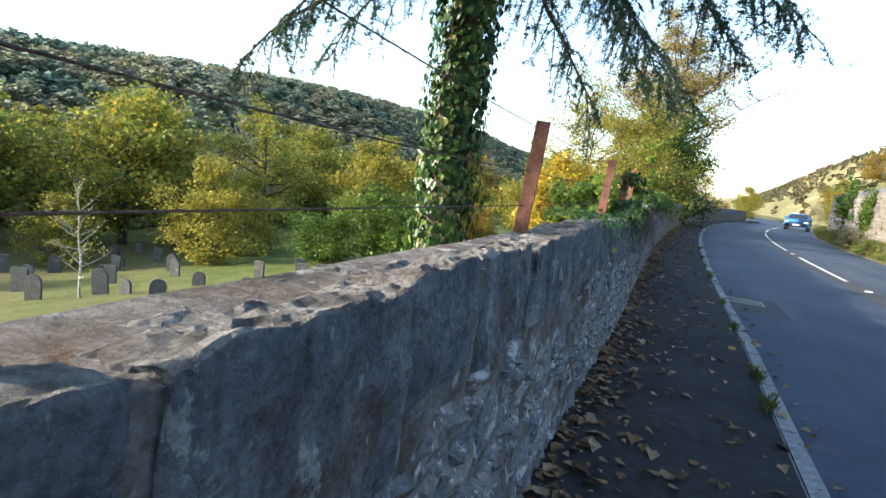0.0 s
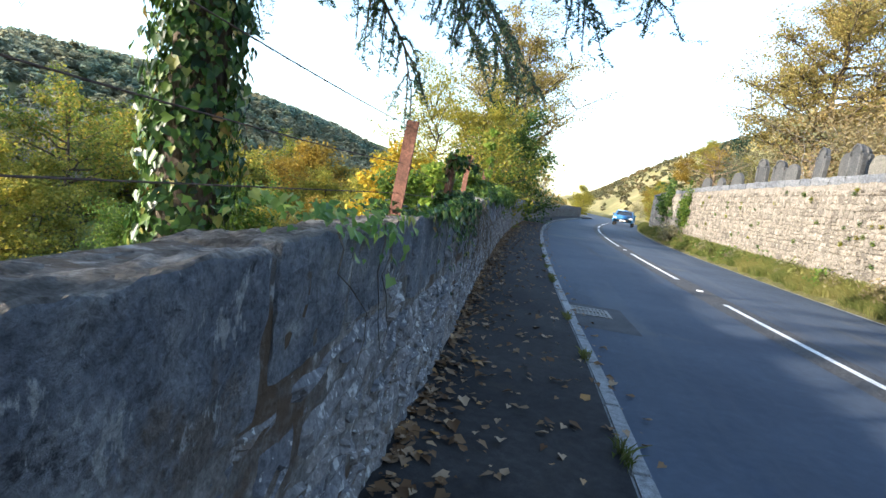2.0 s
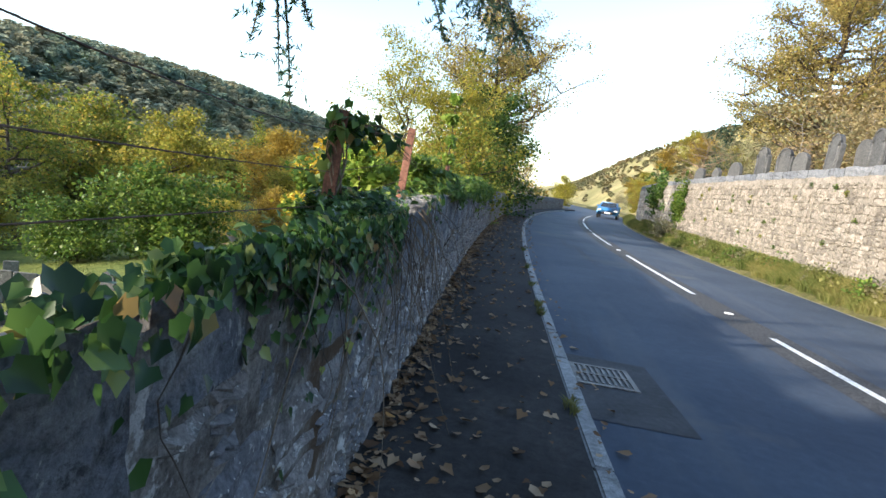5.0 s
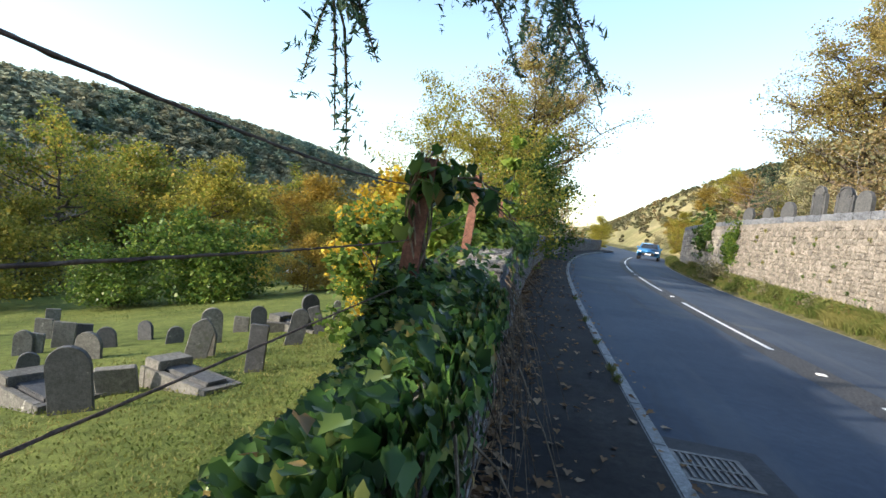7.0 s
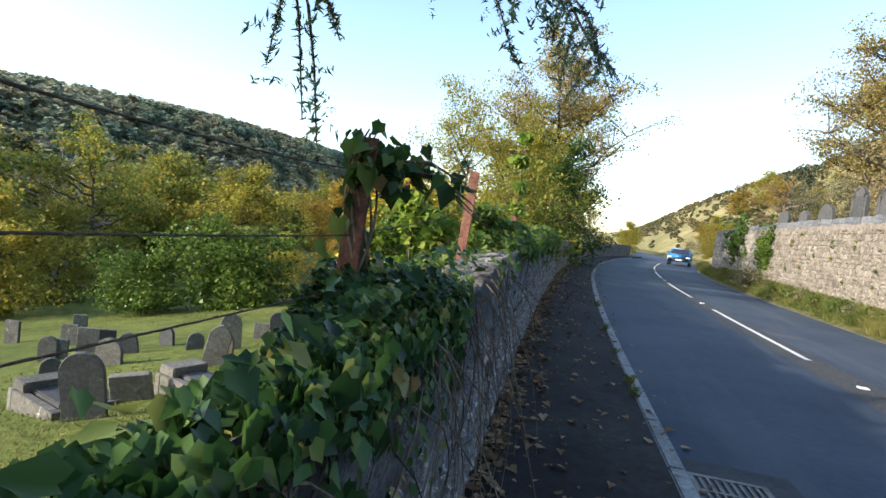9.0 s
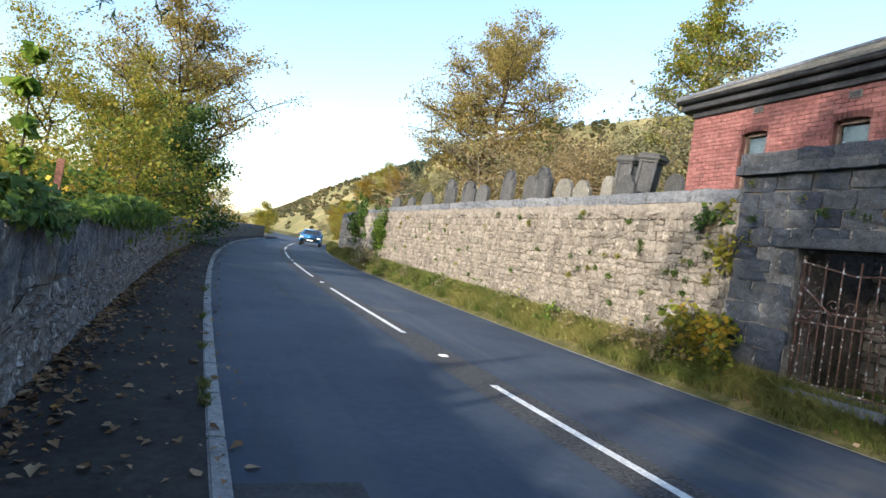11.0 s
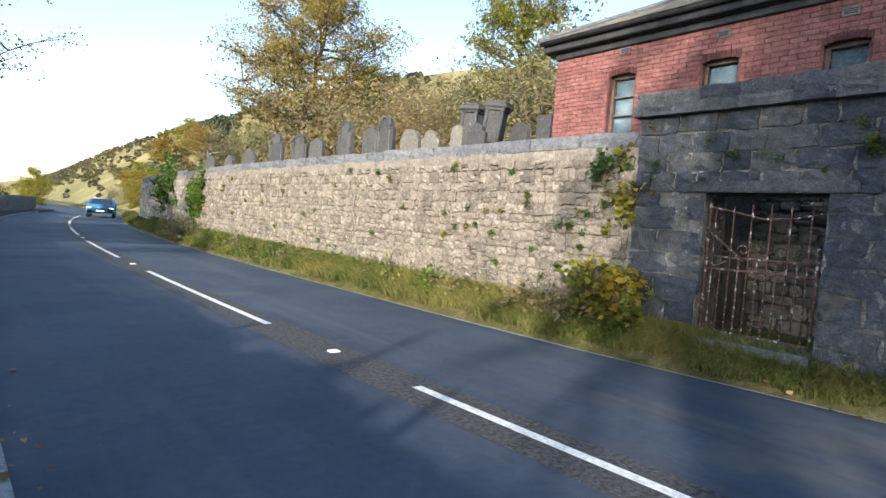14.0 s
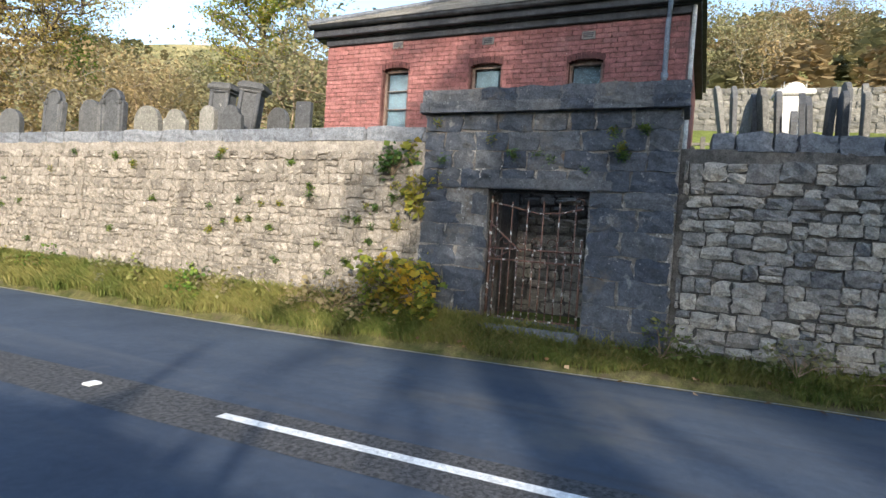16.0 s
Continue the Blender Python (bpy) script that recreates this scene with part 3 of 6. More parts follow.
def stone_data(rng, rough=0.12, n=4, depth=0.5, corner_in=0.88, chamfer=0.22):
    """A unit stone: width x, height z, front at +y, with a worn, uneven face."""
    vs, fs = [], []
    g = np.linspace(-0.5, 0.5, n)
    for j in range(n):
        for i in range(n):
            edge = i in (0, n - 1) or j in (0, n - 1)
            corner = i in (0, n - 1) and j in (0, n - 1)
            x, z = g[i] + rng.normal(0, 0.035), g[j] + rng.normal(0, 0.045)
            if corner:
                x, z = x * corner_in, z * corner_in
            y = (-chamfer if edge else 0.0) + rng.normal(0, rough)
            vs.append((x, y, z))
    for j in range(n - 1):
        for i in range(n - 1):
            a = j * n + i
            fs.append((a, a + n, a + n + 1, a + 1))
    ring = [i for i in range(n)] + [j * n + n - 1 for j in range(1, n)] + [(n - 1) * n + i for i in range(n - 2, -1, -1)] + [j * n for j in range(n - 2, 0, -1)]
    o = len(vs)
    for r in ring:
        x, y, z = vs[r]
        vs.append((x * 1.03, -depth - 0.4, z * 1.03))
    m = len(ring)
    for i in range(m):
        fs.append((ring[i], ring[(i + 1) % m], o + (i + 1) % m, o + i))
    return np.array(vs), fs


STONES = [stone_data(np.random.default_rng(40 + i)) for i in range(10)]
RAGGED = [stone_data(np.random.default_rng(140 + i), 0.26, 5, 0.5, 0.9, 0.3) for i in range(10)]
SQUARED = [stone_data(np.random.default_rng(160 + i), 0.14, 4, 0.5, 0.96, 0.2) for i in range(10)]
ASHLARS = [stone_data(np.random.default_rng(80 + i), 0.13, 4, 0.5, 0.98, 0.16) for i in range(8)]


def courses(u0, u1, z0, z1, hmin, hmax, wmin, wmax, rng, jitter=0.2):
    """Cells (u, z, w, h) of rubble laid in rough courses."""
    out, z = [], z0
    while z < z1 - hmin * 0.5:
        h = min(rng.uniform(hmin, hmax), z1 - z)
        if z1 - z - h < hmin * 0.6:
            h = z1 - z
        u = u0 - rng.uniform(0, wmax * 0.6)
        while u < u1:
            w = rng.uniform(wmin, wmax)
            a, b = max(u, u0), min(u + w, u1)
            if b - a > wmin * 0.4:
                if h > hmin * 1.45 and w < wmax * 0.7 and rng.random() < 0.5:
                    s = h * rng.uniform(0.4, 0.6)
                    out.append(((a + b) / 2, z + s / 2, b - a, s))
                    out.append(((a + b) / 2, z + s + (h - s) / 2, b - a, h - s))
                else:
                    out.append(((a + b) / 2, z + h / 2 + rng.normal(0, 0.012), b - a, h))
            u += w
        z += h
    return out


def lay(parent, cells, place, material, kinds, name, gap, proud, near=None, limit=290, rng=RNG, rest="stonework"):
    """Lays stones into cells: those near the way walked as pieces, the rest joined. place(u, z) gives x, y and the turn."""
    meshes = [mesh_of(name, v, f, material) for v, f in kinds]
    order = sorted(range(len(cells)), key=lambda i: abs(cells[i][0] - near)) if near is not None else list(range(len(cells)))
    chosen = set(order[:limit])
    soup = Soup()
    for i, (u, z, w, h) in enumerate(cells):
        x, y, rz = place(u, z)
        k = int(rng.integers(len(kinds)))
        m = pose(x, y, z, 0, rng.normal(0, 2.6), rz) @ Matrix.Diagonal((w - gap, proud * rng.uniform(0.7, 1.3), h - gap, 1))
        if i in chosen:
            part(name, meshes[k], parent, m=m)
        else:
            v, f = kinds[k]
            mm = np.array(m)
            soup.add(v @ mm[:3, :3].T + mm[:3, 3], f)
    if soup.v:
        tagged(part(rest, soup.mesh(rest, material), parent), kind="stuff")


# ---- the wall beside the footway ----


def top_l(y):
    return 1.138 + 0.014 * (1 - sstep(1.3, 1.8, y)) + 0.012 * sstep(4, 8, y) + 0.06 * sstep(8.5, 9.5, y) - 0.03 * sstep(16, 40, y) + 0.014 * noise.noise(Vector((y * 1.3, 0, 7)))


def dip(y):
    """Where the wall's back has crumbled under the ivy."""
    return sstep(5.5, 6.0, y) * (1 - sstep(7.3, 7.8, y))


wall_l = thing("wall_west", "weathered grey limestone roadside wall with rough lichened top", "wall", kind="structure")


def wall_core(name, u0, u1, y0, y1, zlow, ztop, material, step=0.25, parent=None, rough=0.012, off=lambda y: 0.0):
    vs, fs = [], []
    n = int((y1 - y0) / step) + 1
    hs = 8
    for i in range(n):
        y = y0 + (y1 - y0) * i / (n - 1)
        k, zt = kerb_x(y) + off(y), ztop(y)
        for j in range(hs):
            z = zlow + (zt - zlow) * j / (hs - 1)
            vs.append((k + u1 + rough * noise.noise(Vector((y * 5, z * 5, 1))), y, z))
        vs.append((k + u0, y, zt - 0.34 * dip(y) * (u0 == -0.23))), vs.append((k + u0, y, zlow))
    w = hs + 2
    for i in range(n - 1):
        for j in range(w - 1):
            fs.append((i * w + j, i * w + j + 1, (i + 1) * w + j + 1, (i + 1) * w + j))
    fs += [tuple(range(w)), tuple((n - 1) * w + j for j in range(w))[::-1]]
    return part(name, mesh_of(name, vs, fs, material), parent)


wall_core("core", -0.23, 0.010, -20, 70, -2.2, lambda y: top_l(y) - 0.03 - 0.03 * dip(y), M_MORTAR_L, 0.3, wall_l, 0.02, wall_u)


def place_l(u, z):
    return kerb_x(u) + wall_u(u) + 0.02 + 0.012 * noise.noise(Vector((u, z * 2, 5))), u, heading(u) - 90


rng = np.random.default_rng(11)
# the heavy top stones: where each begins and ends, and how deep it reaches
CAPS, y = [], -1.66
while y < 62:
    w = rng.uniform(0.36, 0.62)
    CAPS.append((y, y + w, rng.uniform(0.76, 0.94)))
    y += w


def under_caps(c):
    """True for a stone that stays below the top stones."""
    return all(c[1] + c[3] / 2 < low + 0.012 for a, b, low in CAPS if a < c[0] + c[2] / 2 and b > c[0] - c[2] / 2)


cells = [c for c in courses(-1.5, 24.0, 0.02, 0.92, 0.07, 0.19, 0.10, 0.40, rng) if under_caps(c)]
lay(wall_l, cells, place_l, M_STONE_L, RAGGED, "stone", 0.010, 0.042, near=4.0, rng=rng)


def cap_stone(y0, y1, low, rng):
    """A heavy, rough top stone with a broken upper face."""
    nx, ny = 9, max(5, int((y1 - y0) / (0.016 if 0 < y0 < 5 else 0.03)))
    front, back = 0.022 + rng.normal(0, 0.006), -0.25 - 0.06 * sstep(2.5, 4, y0) + rng.normal(0, 0.02)
    prof = [(0, 0.0), (0, 0.1), (0, 0.2), (0, 0.3), (0, 0.4), (0, 0.5), (0, 0.6), (0, 0.7), (0, 0.8), (0.0, 0.965), (0.006, 0.988), (0.03, 1.0)] + [(t, 1.0) for t in (0.08, 0.13, 0.18, 0.24, 0.3, 0.36, 0.42, 0.48, 0.54, 0.6, 0.66, 0.72, 0.78, 0.84, 0.9)] + [(1.0, 0.92), (1.0, 0.3)]
    lift, vs, fs = rng.normal(0, 0.005), [], []
    for j in range(ny):
        y = y0 + 0.006 + (y1 - y0 - 0.012) * j / (ny - 1)
        end = 0.016 if j in (0, ny - 1) else 0.006 if j in (1, ny - 2) else 0.0
        k, zt = kerb_x(y) + wall_u(y), top_l(y) + lift
        for s, h in prof:
            z = low + (zt - low) * h
            q = Vector((s * 3.0, y * 4.5, z * 4.5))
            rough = noise.noise(q) * 0.008 + noise.noise(q * 2.7) * 0.009 + abs(noise.noise(q * 1.7)) * 0.007
            top = h > 0.9
            if end > 0.01:
                y = min(max(y0 + 0.003, (y0 if j == 0 else y1) + (0.017 + 0.022 * noise.noise(Vector((s * 4, y0 * 9, z * 7)))) * (1 if j == 0 else -1)), y1 - 0.003)
            vs.append((k + front + (back - front) * s + (rough + 0.006 * noise.noise(q * 6) if not top else 0) - end, y, z + (rough * 1.3 + 0.006 * noise.noise(q * 4) + 0.005 * noise.noise(q * 9) - (0.045 + 0.275 * dip(y)) * s if top else 0) - (end if top else 0)))
    w = len(prof)
    for j in range(ny - 1):
        for i in range(w - 1):
            fs.append((j * w + i, (j + 1) * w + i, (j + 1) * w + i + 1, j * w + i + 1))
    fs += [tuple(range(w)), tuple((ny - 1) * w + i for i in range(w))[::-1]]
    return mesh_of("capstone", vs, fs, M_CAPSTONE)


def capstone_material():
    """Dark on the face, paler and lichened on the weathered upper side."""
    m, nt, b = nodes_of("capstone", 0.92, 0.15)
    n1, n2, n3 = noise_tex(nt, 5, 8, 0.65), noise_tex(nt, 55, 8, 0.7), noise_tex(nt, 10, 8, 0.7)
    face = ramp(nt, n1, [(0.32, (0.125, 0.135, 0.155)), (0.47, (0.22, 0.23, 0.25)), (0.58, (0.30, 0.30, 0.305)), (0.68, (0.46, 0.45, 0.43))])
    face = mix(nt, ramp(nt, noise_tex(nt, 3.5, 8, 0.7), [(0.58, (0, 0, 0)), (0.68, (1, 1, 1))]), face, (0.085, 0.075, 0.065))
    face = mix(nt, ramp(nt, noise_tex(nt, 14, 8, 0.75), [(0.57, (0, 0, 0)), (0.64, (1, 1, 1))]), face, (0.10, 0.10, 0.105))
    face = mix(nt, ramp(nt, noise_tex(nt, 2.4, 8, 0.72), [(0.55, (0, 0, 0)), (0.63, (0.8, 0.8, 0.8))]), face, (0.19, 0.15, 0.115))
    face = mix(nt, ramp(nt, noise_tex(nt, 11, 6, 0.7, (1, 1, 0.5)), [(0.60, (0, 0, 0)), (0.635, (1, 1, 1))]), face, (0.50, 0.49, 0.46))
    top = ramp(nt, n3, [(0.36, (0.12, 0.105, 0.09)), (0.5, (0.27, 0.245, 0.22)), (0.64, (0.52, 0.49, 0.45))])
    nz = nt.nodes.new("ShaderNodeSeparateXYZ")
    nt.links.new(nt.nodes.new("ShaderNodeNewGeometry").outputs["Normal"], nz.inputs[0])
    col = mix(nt, ramp(nt, nz.outputs[2], [(0.35, (0, 0, 0)), (0.7, (1, 1, 1))]), face, top)
    col = mix(nt, 0.75, col, ramp(nt, n2, [(0.34, (0.45, 0.45, 0.45)), (0.5, (1, 1, 1)), (0.66, (1.45, 1.45, 1.45))]), "MULTIPLY")
    nt.links.new(col, b.inputs["Base Color"])
    both = nt.nodes.new("ShaderNodeMath")
    both.operation = "MULTIPLY_ADD"
    nt.links.new(n2, both.inputs[0])
    both.inputs[1].default_value = 1.0
    nt.links.new(n3, both.inputs[2])
    bump(nt, b, both.outputs[0], 1.0, 0.04)
    return m


M_CAPSTONE = capstone_material()
for a, b, low in CAPS:
    part("capstone", cap_stone(a, b, low, rng), wall_l, "rough lichened capstone")

# ---- the retaining wall across the road ----
wall_r = thing("wall_east", "pale limestone rubble retaining wall with grey coping and small plants", "wall", kind="structure")


def top_r(y):
    return 2.50 + 0.07 * sstep(7, 10, y) + 0.1 * sstep(12.5, 13.5, y) + 0.0 * y


GATE_Y0, GATE_Y1 = 10.02, 13.12
for a, b in ((-20.0, GATE_Y0), (GATE_Y1, 31.0), (31.0, 47.0)):
    wall_core("core", WALL_R, WALL_R + 0.5, a, b, -0.3, top_r, M_MORTAR_R if a > 10 else M_MORTAR_D, 0.5, wall_r)


def place_r(u, z):
    return kerb_x(u) + WALL_R + 0.012 * noise.noise(Vector((u, z, 9))) - (0.05 if u < 10.5 else 0.038), u, heading(u) + 90


rng = np.random.default_rng(21)
cells = courses(GATE_Y1 + 0.02, 31.0, 0.3, 2.52, 0.09, 0.19, 0.10, 0.30, rng)
lay(wall_r, cells, place_r, M_STONE_R, SQUARED + RAGGED[:4], "stone", 0.012, 0.045, near=14.0, rng=rng)
cells = courses(2.0, GATE_Y0 - 0.05, 0.2, 2.42, 0.125, 0.195, 0.13, 0.34, rng)
lay(wall_r, cells, place_r, M_STONE_D, SQUARED, "rubble_stone", 0.016, 0.08, near=9.5, rng=rng)
cells = courses(31.0, 47.0, 0.3, 2.5, 0.14, 0.24, 0.2, 0.45, rng)
lay(wall_r, cells, place_r, M_STONE_D, STONES, "stone", 0.02, 0.05, near=None, limit=0, rng=rng)
y = 2.0
while y < 47:
    w = rng.uniform(0.5, 0.95) if y > GATE_Y0 else rng.uniform(0.22, 0.42)
    if not (GATE_Y0 - w < y < GATE_Y1):
        m = pose(kerb_x(y + w / 2) + WALL_R - 0.01 + rng.normal(0, 0.008), y + w / 2, top_r(y + w / 2) + 0.08, 0, rng.normal(0, 0.6), heading(y) + 90) @ Matrix.Diagonal((w - 0.015, 1, 1, 1))
        part("coping_stone", mesh_of("coping_stone", (ASHLARS[int(rng.integers(8))][0] * (1, 0.05, 0.19)), ASHLARS[0][1], M_COPE), wall_r, m=m)
        part("coping_back", box("coping_back", (-0.5, 0.5, -0.5, -0.04, -0.09, 0.085 + rng.normal(0, 0.006)), M_COPE), wall_r, m=m)
        y += w
    else:
        y = GATE_Y1

# ---- the gateway ----
GC = 11.58
GX = kerb_x(GC) + WALL_R - 0.06
gateway = thing("gateway", "dark blue-grey ashlar gateway block with a projecting cornice in the retaining wall", "gateway", at=(GX, GC, 0), rz=heading(GC) + 90 - 1.5, kind="structure")
G0, G1, O0, O1, OZ0, OZ1 = -1.56, 1.54, -0.62, 0.62, 0.40, 2.06
part("block", Soup().box(G0, O0, -0.62, -0.03, -0.2, 3.0).box(O1, G1, -0.62, -0.03, -0.2, 3.0).box(O0, O1, -0.62, -0.03, OZ1, 3.0).box(O0, O1, -0.62, -0.03, -0.2, OZ0 - 0.02)
     .box(G0, G1, -0.62, -0.05, 3.0, 3.28).mesh("block", M_MORTAR_L), gateway)
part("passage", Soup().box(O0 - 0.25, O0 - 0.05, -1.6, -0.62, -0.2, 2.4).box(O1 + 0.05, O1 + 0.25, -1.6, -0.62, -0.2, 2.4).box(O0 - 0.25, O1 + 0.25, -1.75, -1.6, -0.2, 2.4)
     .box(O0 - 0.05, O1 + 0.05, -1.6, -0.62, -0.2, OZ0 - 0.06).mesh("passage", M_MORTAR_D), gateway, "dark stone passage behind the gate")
rng = np.random.default_rng(31)


def place_g(u, z):
    return u, 0.0, 0


cells, z = [], 0.2
hs = [0.29, 0.27, 0.30, 0.26, 0.28, 0.27, 0.19, 0.24, 0.23, 0.24, 0.23]
for i, h in enumerate(hs):
    if z < OZ1 - 0.05:
        for a, b in ((G0, O0), (O1, G1)):
            c = a + (b - a) * (0.42 if i % 2 else 0.6)
            cells += [((a + c) / 2, z + h / 2, c - a, h), ((c + b) / 2, z + h / 2, b - c, h)]
    else:
        u = G0
        while u < G1 - 0.05:
            w = min(rng.uniform(0.26, 0.52), G1 - u)
            if G1 - u - w < 0.2:
                w = G1 - u
            cells.append((u + w / 2, z + h / 2, w, h))
            u += w
    z += h
cells = [c for c in cells if not (O1 < c[0] < O1 + 0.45 and 1.7 < c[1] < OZ1)] + [(O1 + 0.11, 1.86, 0.22, 0.27), (O1 + 0.42, 1.80, 0.16, 0.15)]
lay(gateway, cells, place_g, M_ASHLAR, ASHLARS, "ashlar", 0.018, 0.07, rng=rng)
u = G0 - 0.06
while u < G1:
    w = min(rng.uniform(0.34, 0.66), G1 + 0.06 - u)
    part("cornice_stone", mesh_of("cornice_stone", ASHLARS[int(rng.integers(8))][0] * (w - 0.01, 0.05, 0.13) + (u + w / 2, 0.09, 3.065), ASHLARS[0][1], M_ASHLAR), gateway)
    part("parapet_stone", mesh_of("parapet_stone", ASHLARS[int(rng.integers(8))][0] * (w - 0.012, 0.05, 0.17) + (u + w / 2, 0.03, 3.215), ASHLARS[0][1], M_ASHLAR), gateway)
    u += w
part("cornice_bed", Soup().box(G0 - 0.06, G1 + 0.06, -0.66, 0.075, 3.005, 3.12).box(G0 - 0.04, G1 + 0.04, -0.64, 0.015, 3.12, 3.295).mesh("cornice_bed", M_ASHLAR), gateway)
part("lintel", box("lintel", (O0 - 0.25, O1 + 0.28, -0.3, 0.02, OZ1, OZ1 + 0.13), M_ASHLAR, 0.015), gateway, "worn stone lintel")
part("threshold", box("threshold", (O0, O1, -0.6, 0.1, OZ0 - 0.12, OZ0), M_COPE, 0.015), gateway, "worn stone threshold")
cells = courses(O0 - 0.05, O1 + 0.05, OZ0, 2.4, 0.11, 0.2, 0.15, 0.4, rng)
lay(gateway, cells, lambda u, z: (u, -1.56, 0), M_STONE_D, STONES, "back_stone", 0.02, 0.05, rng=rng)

gate = thing("iron_gate", "rusty wrought iron gate with peeling white paint standing in the gateway", "gate", at=(GX, GC, 0), rz=heading(GC) + 88.5)


def rod(name, pts, r, parent, label="", sides=6, mat=None):
    return part(name, Soup().tube([Vector(p) for p in pts], [r] * len(pts), sides).mesh(name, mat or M_GATE, True), parent, label)


GY = -0.14
rod("hinge_stile", [(O1 - 0.03, GY, 0.43), (O1 - 0.03, GY, 1.98)], 0.02, gate)
rod("latch_stile", [(O0 + 0.07, GY, 0.43), (O0 + 0.07, GY, 1.5)], 0.016, gate)
for z in (0.47, 1.19, 1.33):
    rod("rail", [(O0 + 0.07, GY, z), (O1 - 0.03, GY, z)], 0.014, gate)
rod("top_rail", [(O1 - 0.03, GY, 1.9), (0.35, GY, 1.86), (0.0, GY, 1.78), (-0.3, GY, 1.8), (O0 + 0.07, GY, 1.86)], 0.012, gate)
for i in range(11):
    u = O0 + 0.16 + i * 0.098
    tall = i % 2 == 0
    rod("bar", [(u, GY, 0.47), (u, GY, 1.95 - 0.1 * abs(u) if tall else 1.33)], 0.0095, gate)
for i in range(5):
    u = O0 + 0.21 + i * 0.2
    rod("scroll", [(u + 0.07 * math.cos(a) * (1 - a / 9), GY, 1.42 + 0.07 * math.sin(a) * (1 - a / 9)) for a in np.linspace(0, 6.5, 14)], 0.006, gate, sides=5)
rod("scroll", [(O0 + 0.12 + 0.08 * math.cos(a) * (1 - a / 9), GY, 1.93 + 0.06 * math.sin(a) * (1 - a / 9)) for a in np.linspace(0, 6.5, 14)], 0.008, gate, sides=5)
rod("stay", [(O1 - 0.05, GY + 0.02, 1.62), (O1 - 0.45, GY + 0.02, 1.3)], 0.014, gate, "pale diagonal stay bar")
rod("chain", [(O1 - 0.06, GY + 0.03, 1.28), (O1 - 0.16, GY + 0.04, 1.22), (O1 - 0.27, GY + 0.03, 1.29)], 0.012, gate)

# ---- the brick building above the wall ----
BX, BY0, BY1, BZ0, BZ1 = 8.68, 10.12, 16.24, 2.6, 4.86
house = thing("brick_building", "small red-painted brick cemetery building with a slate roof and black eaves", "building", at=(BX, BY1, 0), rz=-90)
BL = BY1 - BY0
M_BRICK_DARK = surface("dark_brick_head", [(0.3, (0.07, 0.03, 0.028)), (0.7, (0.13, 0.05, 0.045))], 5, 60, 0.8, 0.25, (0.4, 0.008))
WINS = [(1.2, 1.7, 3.22, 4.29), (2.86, 3.39, 3.22, 4.26), (4.47, 4.98, 3.22, 4.22)]


def house_wall():
    """The front wall with its window openings, and the other walls."""
    s = Soup()
    xs = [0.0] + [c for w in WINS for c in w[:2]] + [BL]
    for i in range(0, len(xs) - 1, 2):
        s.box(xs[i], xs[i + 1], 0.0, 0.22, BZ0, BZ1)
    for a, b, z0, z1 in WINS:
        s.box(a, b, 0.0, 0.22, BZ0, z0)
        s.box(a, b, 0.0, 0.22, z1, BZ1)
    s.box(0, 0.22, 0.22, 5.0, BZ0, BZ1).box(BL - 0.22, BL, 0.22, 5.0, BZ0, BZ1).box(0, BL, 5.0, 5.2, BZ0, BZ1).box(0.22, BL - 0.22, 0.22, 5.0, BZ0, BZ0 + 0.1)
    return s.mesh("wall", M_BRICK_JOINT)


wall_h = part("wall", house_wall(), house, "red-painted brick wall")
for a, b, z0, z1 in WINS:
    win = part("window", Soup().box(a, a + 0.045, 0.09, 0.15, z0, z1).box(b - 0.045, b, 0.09, 0.15, z0, z1).box(a, b, 0.09, 0.15, z1 - 0.06, z1).box(a, b, 0.09, 0.15, z0, z0 + 0.05).mesh("window", M_BROWNWOOD), house, "brown timber sash window")
    rows_ = 3
    for i in range(rows_):
        za, zb = z0 + 0.05 + (z1 - z0 - 0.11) * i / rows_, z0 + 0.05 + (z1 - z0 - 0.11) * (i + 1) / rows_
        part("pane", box("pane", (a + 0.045, b - 0.045, 0.118, 0.124, za + 0.008, zb - 0.008), M_GLASS), win).visible_shadow = False
        if i:
            part("glazing_bar", box("glazing_bar", (a + 0.045, b - 0.045, 0.1, 0.14, za - 0.008, za + 0.008), M_BROWNWOOD), win)
    part("blind", box("blind", (a + 0.05, b - 0.05, 0.16, 0.17, z0 + 0.03, z1 - 0.08), M_BLIND), win, "pale grey-blue blind behind the glass")
    part("sill", box("sill", (a - 0.06, b + 0.06, -0.05, 0.1, z0 - 0.07, z0), M_COPE, 0.008), win, "stone sill")
    arch = Soup()
    for i in range(8):
        t0, t1 = i / 8, (i + 1) / 8
        zz = [z1 + 0.045 * math.sin(math.pi * t) for t in (t0, t1)]
        w = b - a + 0.06
        x0, x1 = a - 0.03 + w * t0 + 0.004, a - 0.03 + w * t1 - 0.004
        zl = min(zz) - 0.03
        arch.box(x0, x1, -0.014, 0.1, zl, zl + 0.1)
    tagged(part("arch", arch.mesh("arch", M_BRICK_DARK), win, "dark segmental window head"), kind="stuff")
